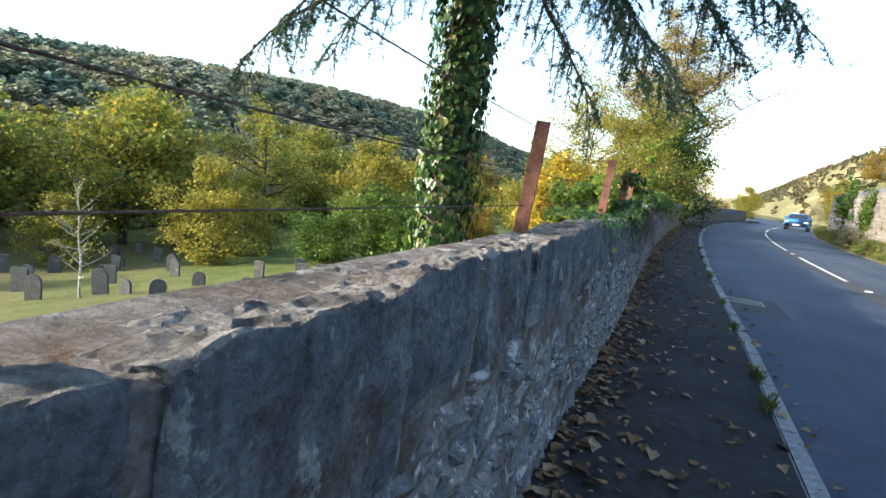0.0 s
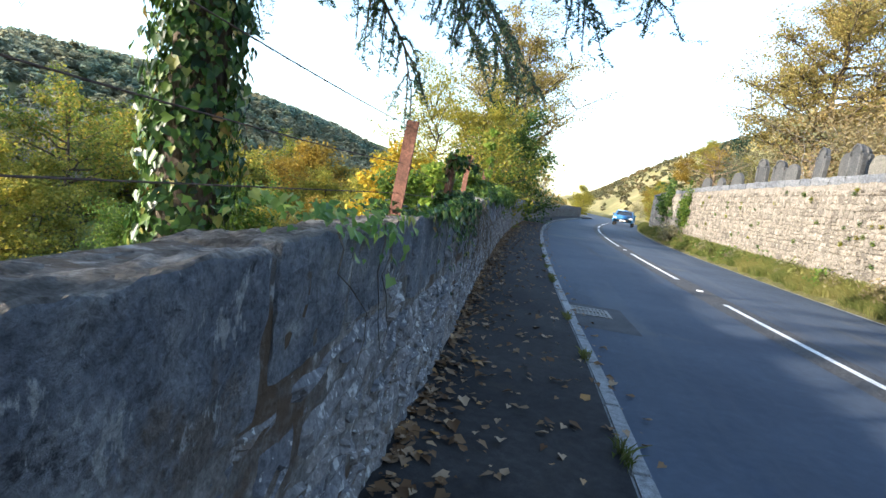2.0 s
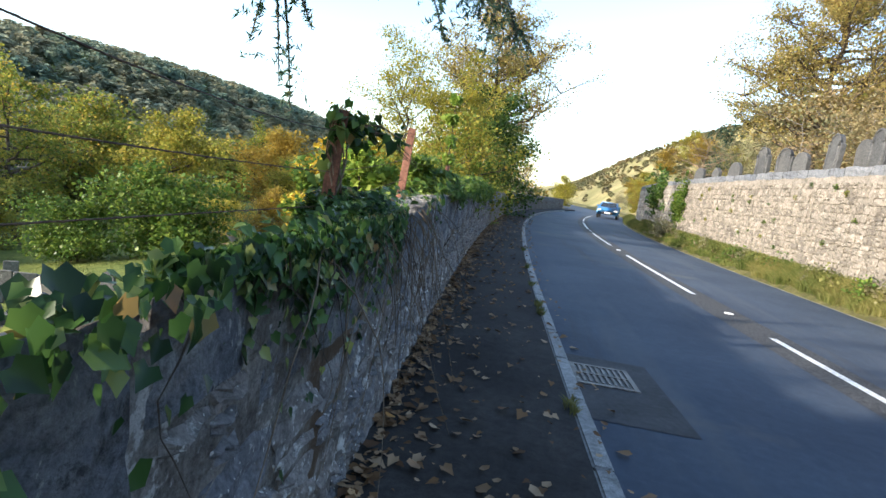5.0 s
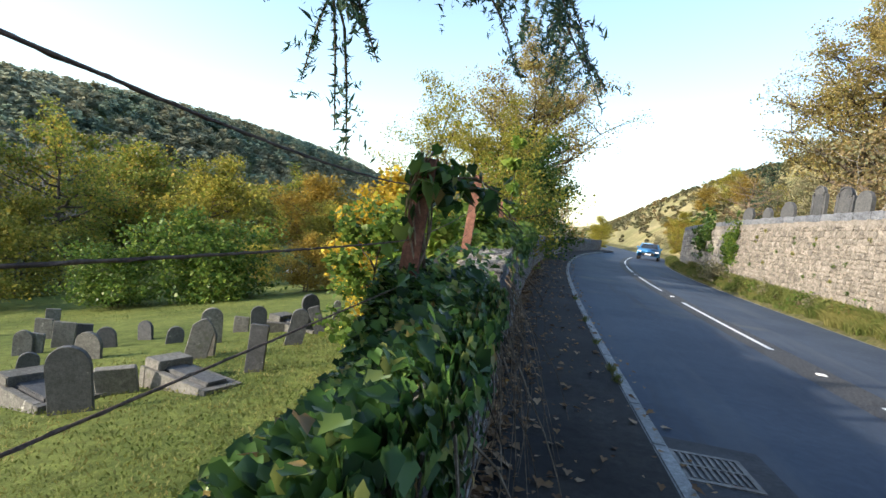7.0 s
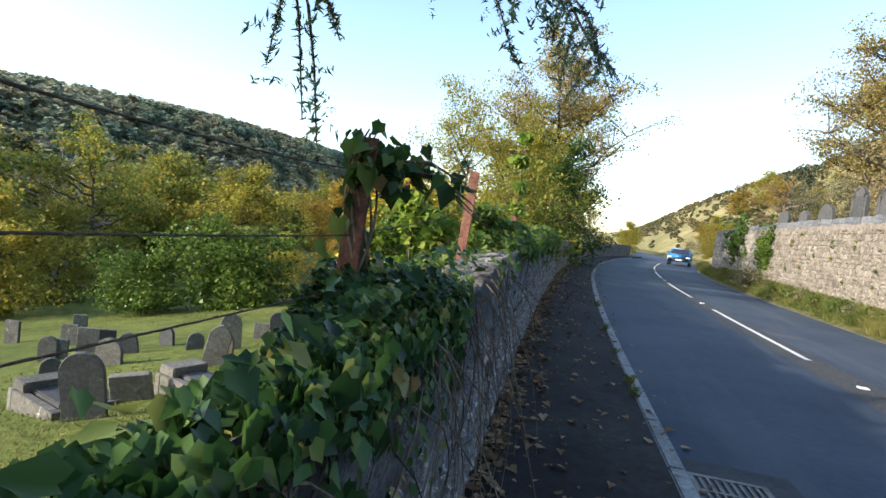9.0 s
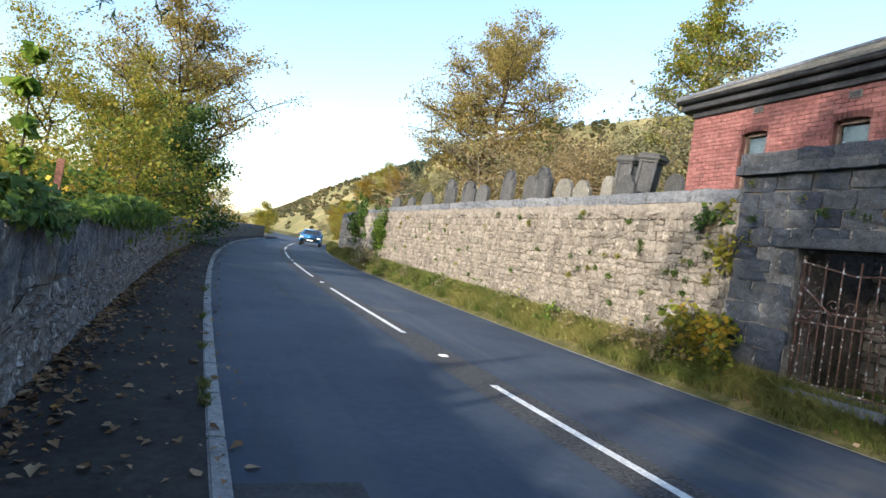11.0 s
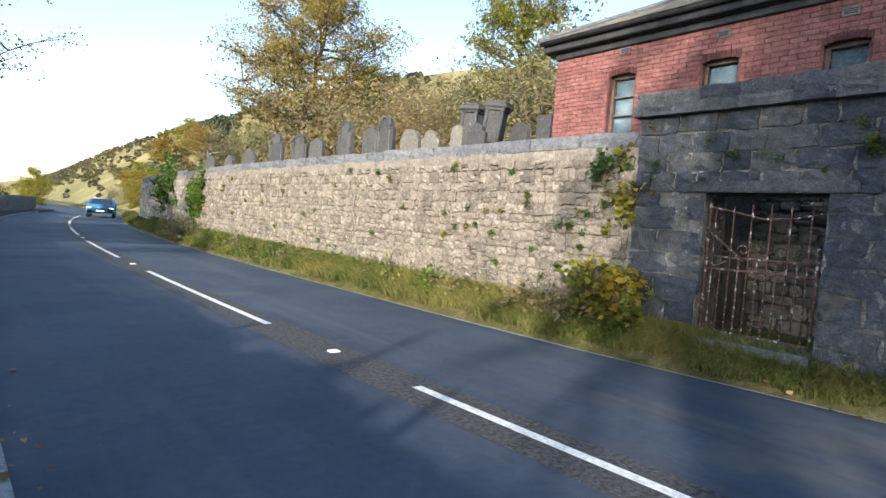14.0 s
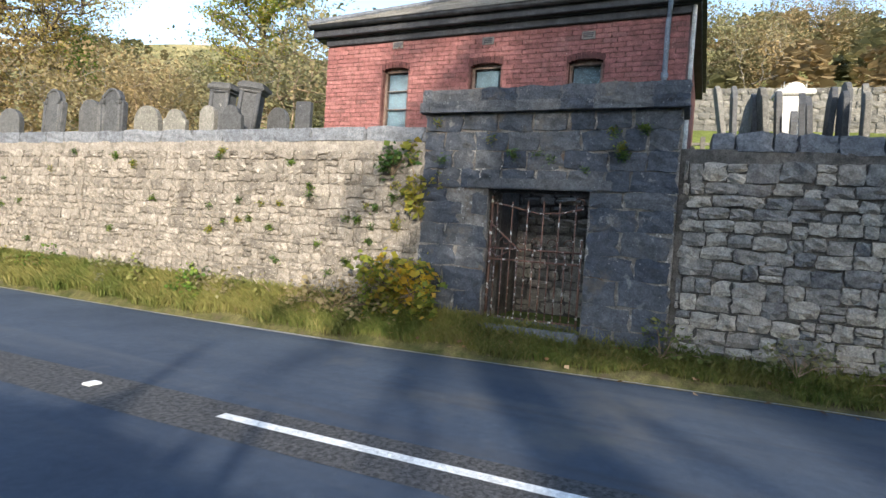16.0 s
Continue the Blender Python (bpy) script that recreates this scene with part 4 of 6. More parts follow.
for u, z in ((1.47, 4.675), (3.14, 4.615), (4.74, 4.57)):
    vent = part("air_brick", box("air_brick", (u - 0.10, u + 0.10, -0.03, 0.0, z - 0.06, z + 0.06), M_IRON, 0.006), house, "grey slotted air vent")
    # black strips on the vent's face stand for the shade in its slots
    for i in range(3):
        part("slot", box("slot", (u - 0.075, u + 0.075, -0.034, -0.029, z - 0.035 + i * 0.026, z - 0.02 + i * 0.026), M_DARKWOOD), vent)
part("fascia", box("fascia", (-0.22, BL + 0.16, -0.2, -0.1, BZ1 + 0.02, BZ1 + 0.2), M_DARKWOOD, 0.01), house, "black timber fascia")
part("soffit", box("soffit", (-0.2, BL + 0.14, -0.1, 5.3, BZ1, BZ1 + 0.05), M_DARKWOOD), house)
part("gutter", Soup().tube([Vector((-0.26, -0.25, BZ1 + 0.19)), Vector((BL + 0.2, -0.25, BZ1 + 0.17))], [0.055, 0.055], 8).mesh("gutter", M_DARKWOOD, True), house, "black gutter")
part("frieze", box("frieze", (-0.02, BL + 0.02, -0.06, 0.0, BZ1 - 0.11, BZ1), M_DARKWOOD, 0.01), house)
pipe = part("downpipe", Soup().tube([Vector((BL - 0.25, -0.22, BZ1 + 0.12)), Vector((BL - 0.25, -0.16, BZ1)), Vector((BL - 0.27, -0.08, BZ1 - 0.2)), Vector((BL - 0.27, -0.08, BZ0))], [0.036] * 4, 10).mesh("downpipe", M_PIPE, True), house, "grey-blue painted downpipe")
part("pipe_collar", Soup().tube([Vector((BL - 0.27, -0.08, 3.85)), Vector((BL - 0.27, -0.08, 3.93))], [0.048, 0.048], 10).mesh("pipe_collar", M_PIPE), pipe)
part("corner_post", Soup().tube([Vector((BL + 0.06, -0.02, BZ0)), Vector((BL + 0.06, -0.02, BZ1 + 0.1))], [0.03, 0.03], 8).mesh("corner_post", M_WHITE), house, "pale corner pipe")
RZ = BZ1 + 0.2
roof = part("roof", mesh_of("roof", [(-0.28, -0.3, RZ), (BL + 0.2, -0.3, RZ), (BL + 0.2, 5.5, RZ), (-0.28, 5.5, RZ), (2.2, 2.6, RZ + 1.5), (BL - 2.4, 2.6, RZ + 1.5)], [(0, 1, 5, 4), (1, 2, 5), (2, 3, 4, 5), (3, 0, 4), (0, 3, 2, 1)], M_SLATE), house, "grey slate hipped roof")
slates = Soup()
rng = np.random.default_rng(5)
for r in range(16):
    t = r / 16
    yy, zz = -0.3 + 2.9 * t, RZ + 1.5 * t
    xa, xb = -0.28 + 2.48 * t, BL + 0.2 - 2.6 * t
    x = xa + (0.15 if r % 2 else 0)
    while x < xb - 0.1:
        slates.add([(x, yy - 0.02, zz + 0.012), (x + 0.285, yy - 0.02, zz + 0.012), (x + 0.285, yy + 0.2, zz + 0.115), (x, yy + 0.2, zz + 0.115), (x, yy - 0.02, zz + 0.002), (x + 0.285, yy - 0.02, zz + 0.002)], [(0, 1, 2, 3), (4, 5, 1, 0)])
        x += 0.3
tagged(part("slating", slates.mesh("slating", M_SLATE), roof), kind="stuff")
part("hip_tile", Soup().tube([Vector((-0.28, -0.3, RZ + 0.03)), Vector((2.2, 2.6, RZ + 1.53))], [0.06, 0.06], 6).mesh("hip_tile", M_COPE), roof)

# ---- trees ----


def spline(a, b, bend, n, rng):
    """Points from a to b that bow by bend and wander a little."""
    a, b, bend = Vector(a), Vector(b), Vector(bend)
    L = (b - a).length
    return [a.lerp(b, t) + bend * (4 * t * (1 - t)) + Vector(rng.normal(0, 0.018 * L, 3)) * (0 < t < 1) for t in np.linspace(0, 1, n)]


def tree_meshes(seed, height, radius, low, limbs, n_leaves, leaf, mat, bark=M_BARK, trunk_r=0.2, flat_top=1.0, twigs=5, cluster=0.55, twig_mat=None, stems=1, squash=1.0, reach_x=99.0):
    """Trunk with limbs and twigs, and a crown of loose leaf clusters. Returns two meshes, standing on the origin."""
    rng = np.random.default_rng(seed)
    s, tips = Soup(), []
    for st in range(stems):
        off = Vector((0, 0, 0)) if stems == 1 else Vector((rng.normal(0, 0.25), rng.normal(0, 0.25), 0))
        top = Vector((rng.normal(0, 0.06) * height, rng.normal(0, 0.06) * height, height * 0.86)) + off * 2
        tp = spline(off + Vector((0, 0, -0.35)), top, (rng.normal(0, 0.1), rng.normal(0, 0.1), 0), 9, rng)
        s.tube(tp, [trunk_r / stems ** 0.5 * (1.25 if i == 0 else (1 - 0.88 * i / 8)) for i in range(9)], 8)
        for i in range(limbs // stems):
            t = low + (0.97 - low) * (i + rng.random()) / (limbs / stems)
            k = t * 8 * 0.98
            p0 = tp[int(k)].lerp(tp[min(8, int(k) + 1)], k - int(k))
            an = i * 2.4 + rng.normal(0, 0.4)
            rel = (t - low) / (1 - low)
            reach = radius * (0.55 + 0.5 * math.sin(math.pi * min(1, rel * 0.9 + 0.12))) * rng.uniform(0.6, 1.12) * flat_top
            if rel > 0.8:
                reach *= 0.62
            p1 = p0 + Vector((math.cos(an) * reach, math.sin(an) * reach * squash, height * rng.uniform(0.05, 0.2) * (0.6 + rel)))
            lp = spline(p0, p1, (0, 0, -0.05 * reach), 6, rng)
            r0 = trunk_r * (0.5 - 0.3 * rel)
            s.tube(lp, [r0 * (1 - 0.85 * j / 5) for j in range(6)], 5)
            for j in range(twigs):
                q0 = lp[int(rng.integers(2, 6))]
                d = Vector(rng.normal(0, 1, 3))
                d.z = abs(d.z) * 0.6 + 0.1
                q1 = q0 + d.normalized() * reach * rng.uniform(0.25, 0.55)
                qp = spline(q0, q1, (0, 0, 0.02 * reach), 4, rng)
                s.tube(qp, [r0 * 0.22, r0 * 0.16, r0 * 0.1, r0 * 0.04], 4)
                tips += [(q1, 1.0), (qp[2], 0.8), (qp[1], 0.6)]
            tips += [(p1, 1.0), (lp[4], 0.8), (lp[3], 0.45)]
    trunk = s.mesh("trunk", bark, True)
    if not n_leaves:
        return trunk, None
    w = np.array([t[1] for t in tips])
    pick = rng.choice(len(tips), n_leaves, p=w / w.sum())
    c = np.array([tuple(t[0]) for t in tips])[pick] + rng.normal(0, 1, (n_leaves, 3)).clip(-1.5, 1.5) * (cluster * radius * 0.36) * np.array([1, 1, 0.62])
    c = c[c[:, 0] < reach_x]
    return trunk, leaf_mesh("crown", c, leaf, mat, flat=0.15, rng=rng)


def tree(at, label, meshes, group="", category="tree", rz=0.0, scale=1.0, name="tree", sz=None):
    ob = thing(name, label, category, at=at, group=group)
    ob.matrix_world = pose(*at, 0, 0, rz) @ Matrix.Diagonal((scale, scale, sz or scale, 1))
    part("trunk", meshes[0], ob)
    if meshes[1]:
        part("crown", meshes[1], ob)
    return ob


def on_ground(x, y, dz=0.0):
    return (x, y, ground_z(x, y) + dz)


# the tall trees beside the road
tree(on_ground(-4.0, 39.2), "tall half-bare sycamore with russet autumn leaves behind the roadside wall", tree_meshes(3, 13.6, 4.0, 0.33, 34, 46000, 0.085, L_RUSSET, trunk_r=0.3, twigs=17, cluster=0.2))
tree(on_ground(-5.2, 28.8), "slender yellow-green birch in thin autumn leaf behind the wall", tree_meshes(4, 8.6, 2.3, 0.25, 24, 26000, 0.06, L_YELLOW, trunk_r=0.12, twigs=9, cluster=0.32))
tree(on_ground(-3.6, 27.5), "yellow-green birch growing close behind the roadside wall", tree_meshes(5, 7.6, 2.0, 0.22, 22, 22000, 0.06, L_YELLOW, trunk_r=0.1, twigs=9, cluster=0.32), rz=70)
tree(on_ground(-1.9, 33.2), "dense dark green shrub tree overhanging the roadside wall", tree_meshes(6, 6.6, 2.5, 0.12, 28, 26000, 0.10, L_DARKGREEN, trunk_r=0.14, twigs=8, cluster=0.36, stems=2))
tree(on_ground(-2.6, 24.0), "yellow-green hawthorn with arching bare stems behind the wall", tree_meshes(7, 4.9, 2.0, 0.12, 22, 11000, 0.075, L_OAK, trunk_r=0.09, twigs=7, cluster=0.55, stems=2))
tree(on_ground(0.2 - 3.0, 47), "russet roadside tree losing its leaves", tree_meshes(8, 9.0, 3.4, 0.2, 22, 12000, 0.11, L_RUSSET, trunk_r=0.2, twigs=8, cluster=0.25))
tree(on_ground(-0.9, 50), "pale bare multi-stemmed tree at the road's bend", tree_meshes(9, 6.0, 1.5, 0.4, 12, 0, 0.1, None, bark=M_PALEBARK, trunk_r=0.2, stems=4))
tree(on_ground(-3.6, 17.3), "golden sycamore sapling below the roadside wall", tree_meshes(10, 3.9, 1.15, 0.15, 20, 7000, 0.10, L_GOLD, trunk_r=0.05, twigs=7, cluster=0.4), name="sapling")

# the shrubs that lean over the wall
for (x, y, h, r, seed, mat, lab) in ((-0.6, 11.0, 3.2, 0.36, 57, L_LIME, "light green leafy sprays rising behind the roadside wall"), (-0.85, 11.9, 3.0, 0.7, 50, L_GREEN, "green broadleaf shrub leaning over the roadside wall"), (-1.45, 13.8, 3.1, 0.95, 51, L_GREEN, "leafy green hedge shrub leaning over the wall"),
                                     (-1.9, 16.2, 3.0, 1.0, 52, L_OAK, "yellowing hedge shrub behind the roadside wall"), (-1.95, 18.6, 3.4, 1.2, 53, L_GREEN, "green hedge shrub behind the roadside wall"),
                                     (-2.0, 21.3, 3.3, 1.1, 54, L_YELLOW, "yellow-green hedge shrub behind the roadside wall"), (-1.9, 29.5, 4.0, 1.5, 55, L_GREEN, "green hedge shrub behind the roadside wall"), (-1.6, 37.5, 3.8, 1.5, 56, L_OAK, "olive hedge shrub at the bend of the wall")):
    tree(on_ground(x - 0.78, y), lab, tree_meshes(seed, h * 1.04, r * 0.75, 0.3, 22, 8000, 0.06, mat, trunk_r=0.05, twigs=7, cluster=0.42, stems=2, reach_x=kerb_x(y) + wall_u(y) - x + 0.72), name="shrub", category="shrub", group="hedge along the wall")

# the valley's trees
OAKS = tree_meshes(20, 11, 6.2, 0.15, 28, 14000, 0.26, L_OAK, trunk_r=0.35, cluster=0.36, twigs=8)
THIN = tree_meshes(21, 13, 4.8, 0.2, 26, 10000, 0.18, L_OAK, trunk_r=0.28, twigs=10, cluster=0.24)
ORNG = tree_meshes(22, 11, 5.4, 0.14, 26, 13000, 0.26, L_ORANGE, trunk_r=0.3, cluster=0.38, twigs=8)
YGRN = tree_meshes(23, 11, 5.0, 0.12, 26, 13000, 0.25, L_YELLOW, trunk_r=0.3, cluster=0.38, twigs=8)
GREY = tree_meshes(24, 11, 4.4, 0.15, 26, 0, 0.2, None, bark=M_GREYTWIG, trunk_r=0.22, twigs=12)
BUSH = tree_meshes(25, 4.6, 3.2, 0.05, 26, 11000, 0.17, L_GREEN, trunk_r=0.1, cluster=0.45, twigs=8, stems=2)
OSHR = tree_meshes(26, 6.5, 2.7, 0.05, 26, 11000, 0.14, L_ORANGE, trunk_r=0.1, cluster=0.4, twigs=8, stems=2)
OSHY = tree_meshes(27, 6.5, 2.9, 0.05, 26, 11000, 0.14, L_YELLOW, trunk_r=0.1, cluster=0.4, twigs=8, stems=2)
G_V = "trees on the valley floor"
for x, y, me, sc, lab in ((-32.5, 79, ORNG, 1.05, "round orange-brown oak on the valley floor"), (-39, 64, YGRN, 1.05, "yellow-green ash tree on the valley floor"), (-35.5, 41.5, THIN, 0.98, "half-bare oak with dark limbs on the valley floor"),
                          (-44.2, 33, OAKS, 1.05, "broad green and gold oak beside the old graveyard"), (-48, 22, OAKS, 0.95, "broad green and gold oak beside the old graveyard"), (-44, 45, GREY, 1.1, "bare grey tree among the valley woods"), (-50, 52, GREY, 1.15, "bare grey tree among the valley woods"),
                          (-27, 70, YGRN, 0.7, "small yellow-green tree at the meadow's edge"), (-22, 78, OAKS, 0.7, "green tree at the meadow's far edge"), (-16, 82, OAKS, 0.8, "green tree at the meadow's far edge"), (-39, 86, THIN, 1.0, "thinly leaved tree behind the meadow"),
                          (-55, 40, THIN, 1.1, "thinly leaved tall tree in the valley"), (-60, 28, OAKS, 1.15, "green and gold tree in the valley"), (-62, 12, ORNG, 1.0, "orange-brown tree beyond the old graveyard"), (-58, 2, YGRN, 1.1, "yellow-green tree beyond the old graveyard"),
                          (-52, 66, OAKS, 1.1, "green and gold tree in the valley"), (-47, 78, GREY, 1.1, "bare grey tree among the valley woods"), (-66, 52, YGRN, 1.2, "yellow-green tree in the valley woods"), (-10, 70, ORNG, 0.8, "orange-brown tree beyond the roadside hedge"), (-16, 60, YGRN, 0.75, "yellow-green tree beyond the roadside hedge")):
    tree(on_ground(x, y, -0.1), lab, me, G_V, rz=float(RNG.uniform(0, 360)), scale=sc)
for x, y, me, sc, lab in ((-17.4, 31.2, BUSH, 0.86, "large round green bush at the graveyard's edge"), (-20.8, 29.8, BUSH, 0.62, "green bush at the graveyard's edge"), (-28.8, 28.2, OSHY, 1.02, "upright olive-yellow shrub at the graveyard's edge"),
                          (-33.6, 36.3, OSHY, 1.0, "yellow shrub tree below the oak"), (-13.5, 34.5, OSHR, 0.5, "small russet shrub by the meadow"), (-20, 41, OSHY, 0.6, "yellow-green shrub by the meadow"),
                          (-26, 44, OSHY, 0.7, "yellow-green shrub by the meadow"), (-38, 24, OSHY, 0.7, "yellow shrub behind the graves"), (-6.5, 30.5, OSHY, 0.6, "yellow-green shrub below the wall"), (-4.6, 22.0, OSHY, 0.5, "yellow-green shrub below the wall"), (-8, 33, OSHR, 0.6, "russet shrub below the wall"), (-41, 38, OSHY, 0.9, "yellow shrub under the oaks"),
                          (-30, 52, OSHY, 0.8, "yellow-green shrub by the meadow")):
    tree(on_ground(x, y, -0.1), lab, me, "shrubs round the old graveyard", rz=float(RNG.uniform(0, 360)), scale=sc, name="shrub", category="shrub")
tree(on_ground(-20.8, 14.4), "slender bare birch sapling among the graves", tree_meshes(28, 5.2, 1.1, 0.2, 22, 500, 0.06, L_YELLOW, bark=M_PALEBARK, trunk_r=0.06, twigs=8), name="sapling")

# the trees above the retaining wall
BIGR = tree_meshes(30, 14.0, 5.2, 0.2, 40, 64000, 0.11, L_RUSSET, trunk_r=0.36, twigs=19, cluster=0.18)
tree(on_ground(16.4, 43.5), "large half-bare oak in orange-brown leaf above the retaining wall", BIGR, scale=0.98)
tree(on_ground(28.5, 36.6), "yellow-green oak rising above the cemetery", tree_meshes(31, 12.5, 3.6, 0.2, 30, 30000, 0.12, L_OAK, trunk_r=0.3, twigs=14, cluster=0.24))
tree(on_ground(12.6, 50.5), "small bare wind-shaped thorn tree above the wall", tree_meshes(32, 5.0, 2.2, 0.25, 22, 0, 0.1, None, bark=M_TWIG, trunk_r=0.14, twigs=14), name="thorn_tree")
tree(on_ground(19, 68), "small dark fir on the far slope", tree_meshes(33, 7, 1.6, 0.15, 26, 5000, 0.12, L_CONIFER, trunk_r=0.12, cluster=0.3), name="fir_tree")
SCRUB = tree_meshes(34, 5.0, 2.6, 0.05, 20, 3800, 0.09, L_SCRUB, bark=M_TWIG, trunk_r=0.07, twigs=9, cluster=0.6, stems=3)
SCRUB2 = tree_meshes(35, 4.4, 2.5, 0.05, 20, 5000, 0.10, L_SCRUB, bark=M_GREYTWIG, trunk_r=0.07, twigs=8, cluster=0.65, stems=3)
rs = np.random.default_rng(77)
for i in range(62):
    if i < 34:
        x, y = 14.5 + rs.uniform(0, 16), 19 + i * 1.15 + rs.normal(0, 1.5)
        if x < 16 and y < 26:
            x += 5
    else:
        x, y = 27 + rs.uniform(0, 26), -22 + (i - 34) * 1.9 + rs.normal(0, 2)
    tree(on_ground(x, y, -0.15), "leafless brown scrub thicket on the slope above the cemetery", SCRUB if i % 2 else SCRUB2, "scrub on the slope", rz=float(rs.uniform(0, 360)), scale=float(rs.uniform(0.75, 1.2)), name="thicket", category="shrub")
tree(on_ground(20.5, 41.5), "young light green tree among the brown scrub", tree_meshes(36, 6.5, 1.4, 0.1, 18, 6000, 0.11, L_GREEN, trunk_r=0.08), name="sapling")
tree(on_ground(45, -2), "bare grey tree on the slope above the cemetery", GREY)

rs = np.random.default_rng(78)
for i in range(26):
    x, y = (-10 + rs.uniform(0, 18), 74 + rs.uniform(0, 50)) if i >= 16 else (-9 + rs.uniform(0, 8), 56 + rs.uniform(0, 40)) if i < 7 else (17 + rs.uniform(0, 14), 56 + rs.uniform(0, 50))
    tree(on_ground(x, y, -0.1), "autumn shrub beside the far bend of the road", (OSHY, OSHR, SCRUB2)[i % 3], "shrubs at the bend", rz=float(rs.uniform(0, 360)), scale=float(rs.uniform(0.5, 0.9)), name="shrub", category="shrub")

for i in range(22):
    y = 50 + i * 2.1 + rs.normal(0, 0.5)
    x = kerb_x(y) + 7.4 + rs.exponential(1.6) if i % 3 else kerb_x(y) - 2.6 - rs.exponential(2.0)
    tree(on_ground(x, y, -0.1), "low autumn bush at the road's edge beyond the walls", (SCRUB2, OSHY, SCRUB, OSHR)[i % 4], "bushes beyond the walls", rz=float(rs.uniform(0, 360)), scale=float(rs.uniform(0.28, 0.55)), name="shrub", category="shrub")

# woods on the far hills: too many to count
def wood(name, label, pts, mat, leaf, per, seed, hmin, hmax):
    rng = np.random.default_rng(seed)
    cs = []
    for x, y in pts:
        h = rng.uniform(hmin, hmax)
        z = ground_z(x, y)
        a = rng.normal(0, 1, (per, 3))
        a /= np.linalg.norm(a, axis=1, keepdims=True)
        a *= rng.uniform(0.75, 1.05, (per, 1))
        cs.append(np.array([x, y, z + h * 0.45]) + a * np.array([h * 0.42, h * 0.42, h * 0.55]))
    solid(name, leaf_mesh(name, np.concatenate(cs), leaf, mat, flat=0.7, rng=rng), label, "woodland", kind="stuff")


rs = np.random.default_rng(99)
pts = []
while len(pts) < 5200:
    y = rs.uniform(-60, 620)
    d = rs.uniform(95, 380)
    x = kerb_x(min(y, 60)) - d
    if ground_z(x, y) > -6:
        pts.append((x, y))
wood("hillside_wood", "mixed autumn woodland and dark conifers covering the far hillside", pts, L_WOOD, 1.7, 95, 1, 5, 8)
pts = []
while len(pts) < 420:
    y, d = rs.uniform(-40, 190), rs.uniform(62, 125)
    x = kerb_x(min(y, 60)) - d
    pts.append((x, y))
wood("valley_wood", "mixed green and gold valley woodland", pts, L_VALLEY, 1.5, 260, 2, 7, 12)
pts = [(rs.uniform(12, 62), rs.uniform(52, 330)) for _ in range(1500)]
wood("slope_scrub", "low brown scrub and bracken on the far slope", [p for p in pts if p[0] > kerb_x(p[1]) + 7.2], L_SCRUB, 0.5, 46, 3, 0.5, 1.7)
pts = [(rs.uniform(24, 75), rs.uniform(-40, 60)) for _ in range(520)]
wood("cemetery_slope_scrub", "dense autumn bracken and bramble on the slope above the cemetery", pts, L_SCRUB, 0.42, 150, 4, 1.2, 3.4)

# ---- the ivy-clad conifer ----
TX, TY = -2.68, 6.5
conifer = thing("conifer", "tall ivy-clad conifer with drooping boughs rising behind the wall", "tree", at=(TX, TY, ground_z(TX, TY)), group="")
TH = 13.5
rng = np.random.default_rng(61)
part("trunk", Soup().tube([Vector((0.05 * i * 0.4, 0.02 * i, -0.3 + i * TH / 10)) for i in range(11)], [0.27 * (1 - 0.085 * i) for i in range(11)], 10).mesh("trunk", M_BARK, True), conifer)
n = 8500
zz = rng.uniform(0.0, 7.5, n)
an = rng.uniform(0, 2 * math.pi, n)
rr = 0.30 + rng.normal(0, 0.045, n) + 0.04 * np.sin(an * 3 + zz * 2.3)
c = np.stack([0.02 * zz + rr * np.cos(an), 0.01 * zz + rr * np.sin(an), zz], 1)
out = np.stack([np.cos(an), np.sin(an), np.full(n, 0.25)], 1)
tagged(part("ivy", leaf_mesh("ivy", c, 0.066, L_IVY, ivy=True, flat=0.72, lean=out, rng=rng), conifer, "glossy green ivy clothing the trunk"), kind="stuff")


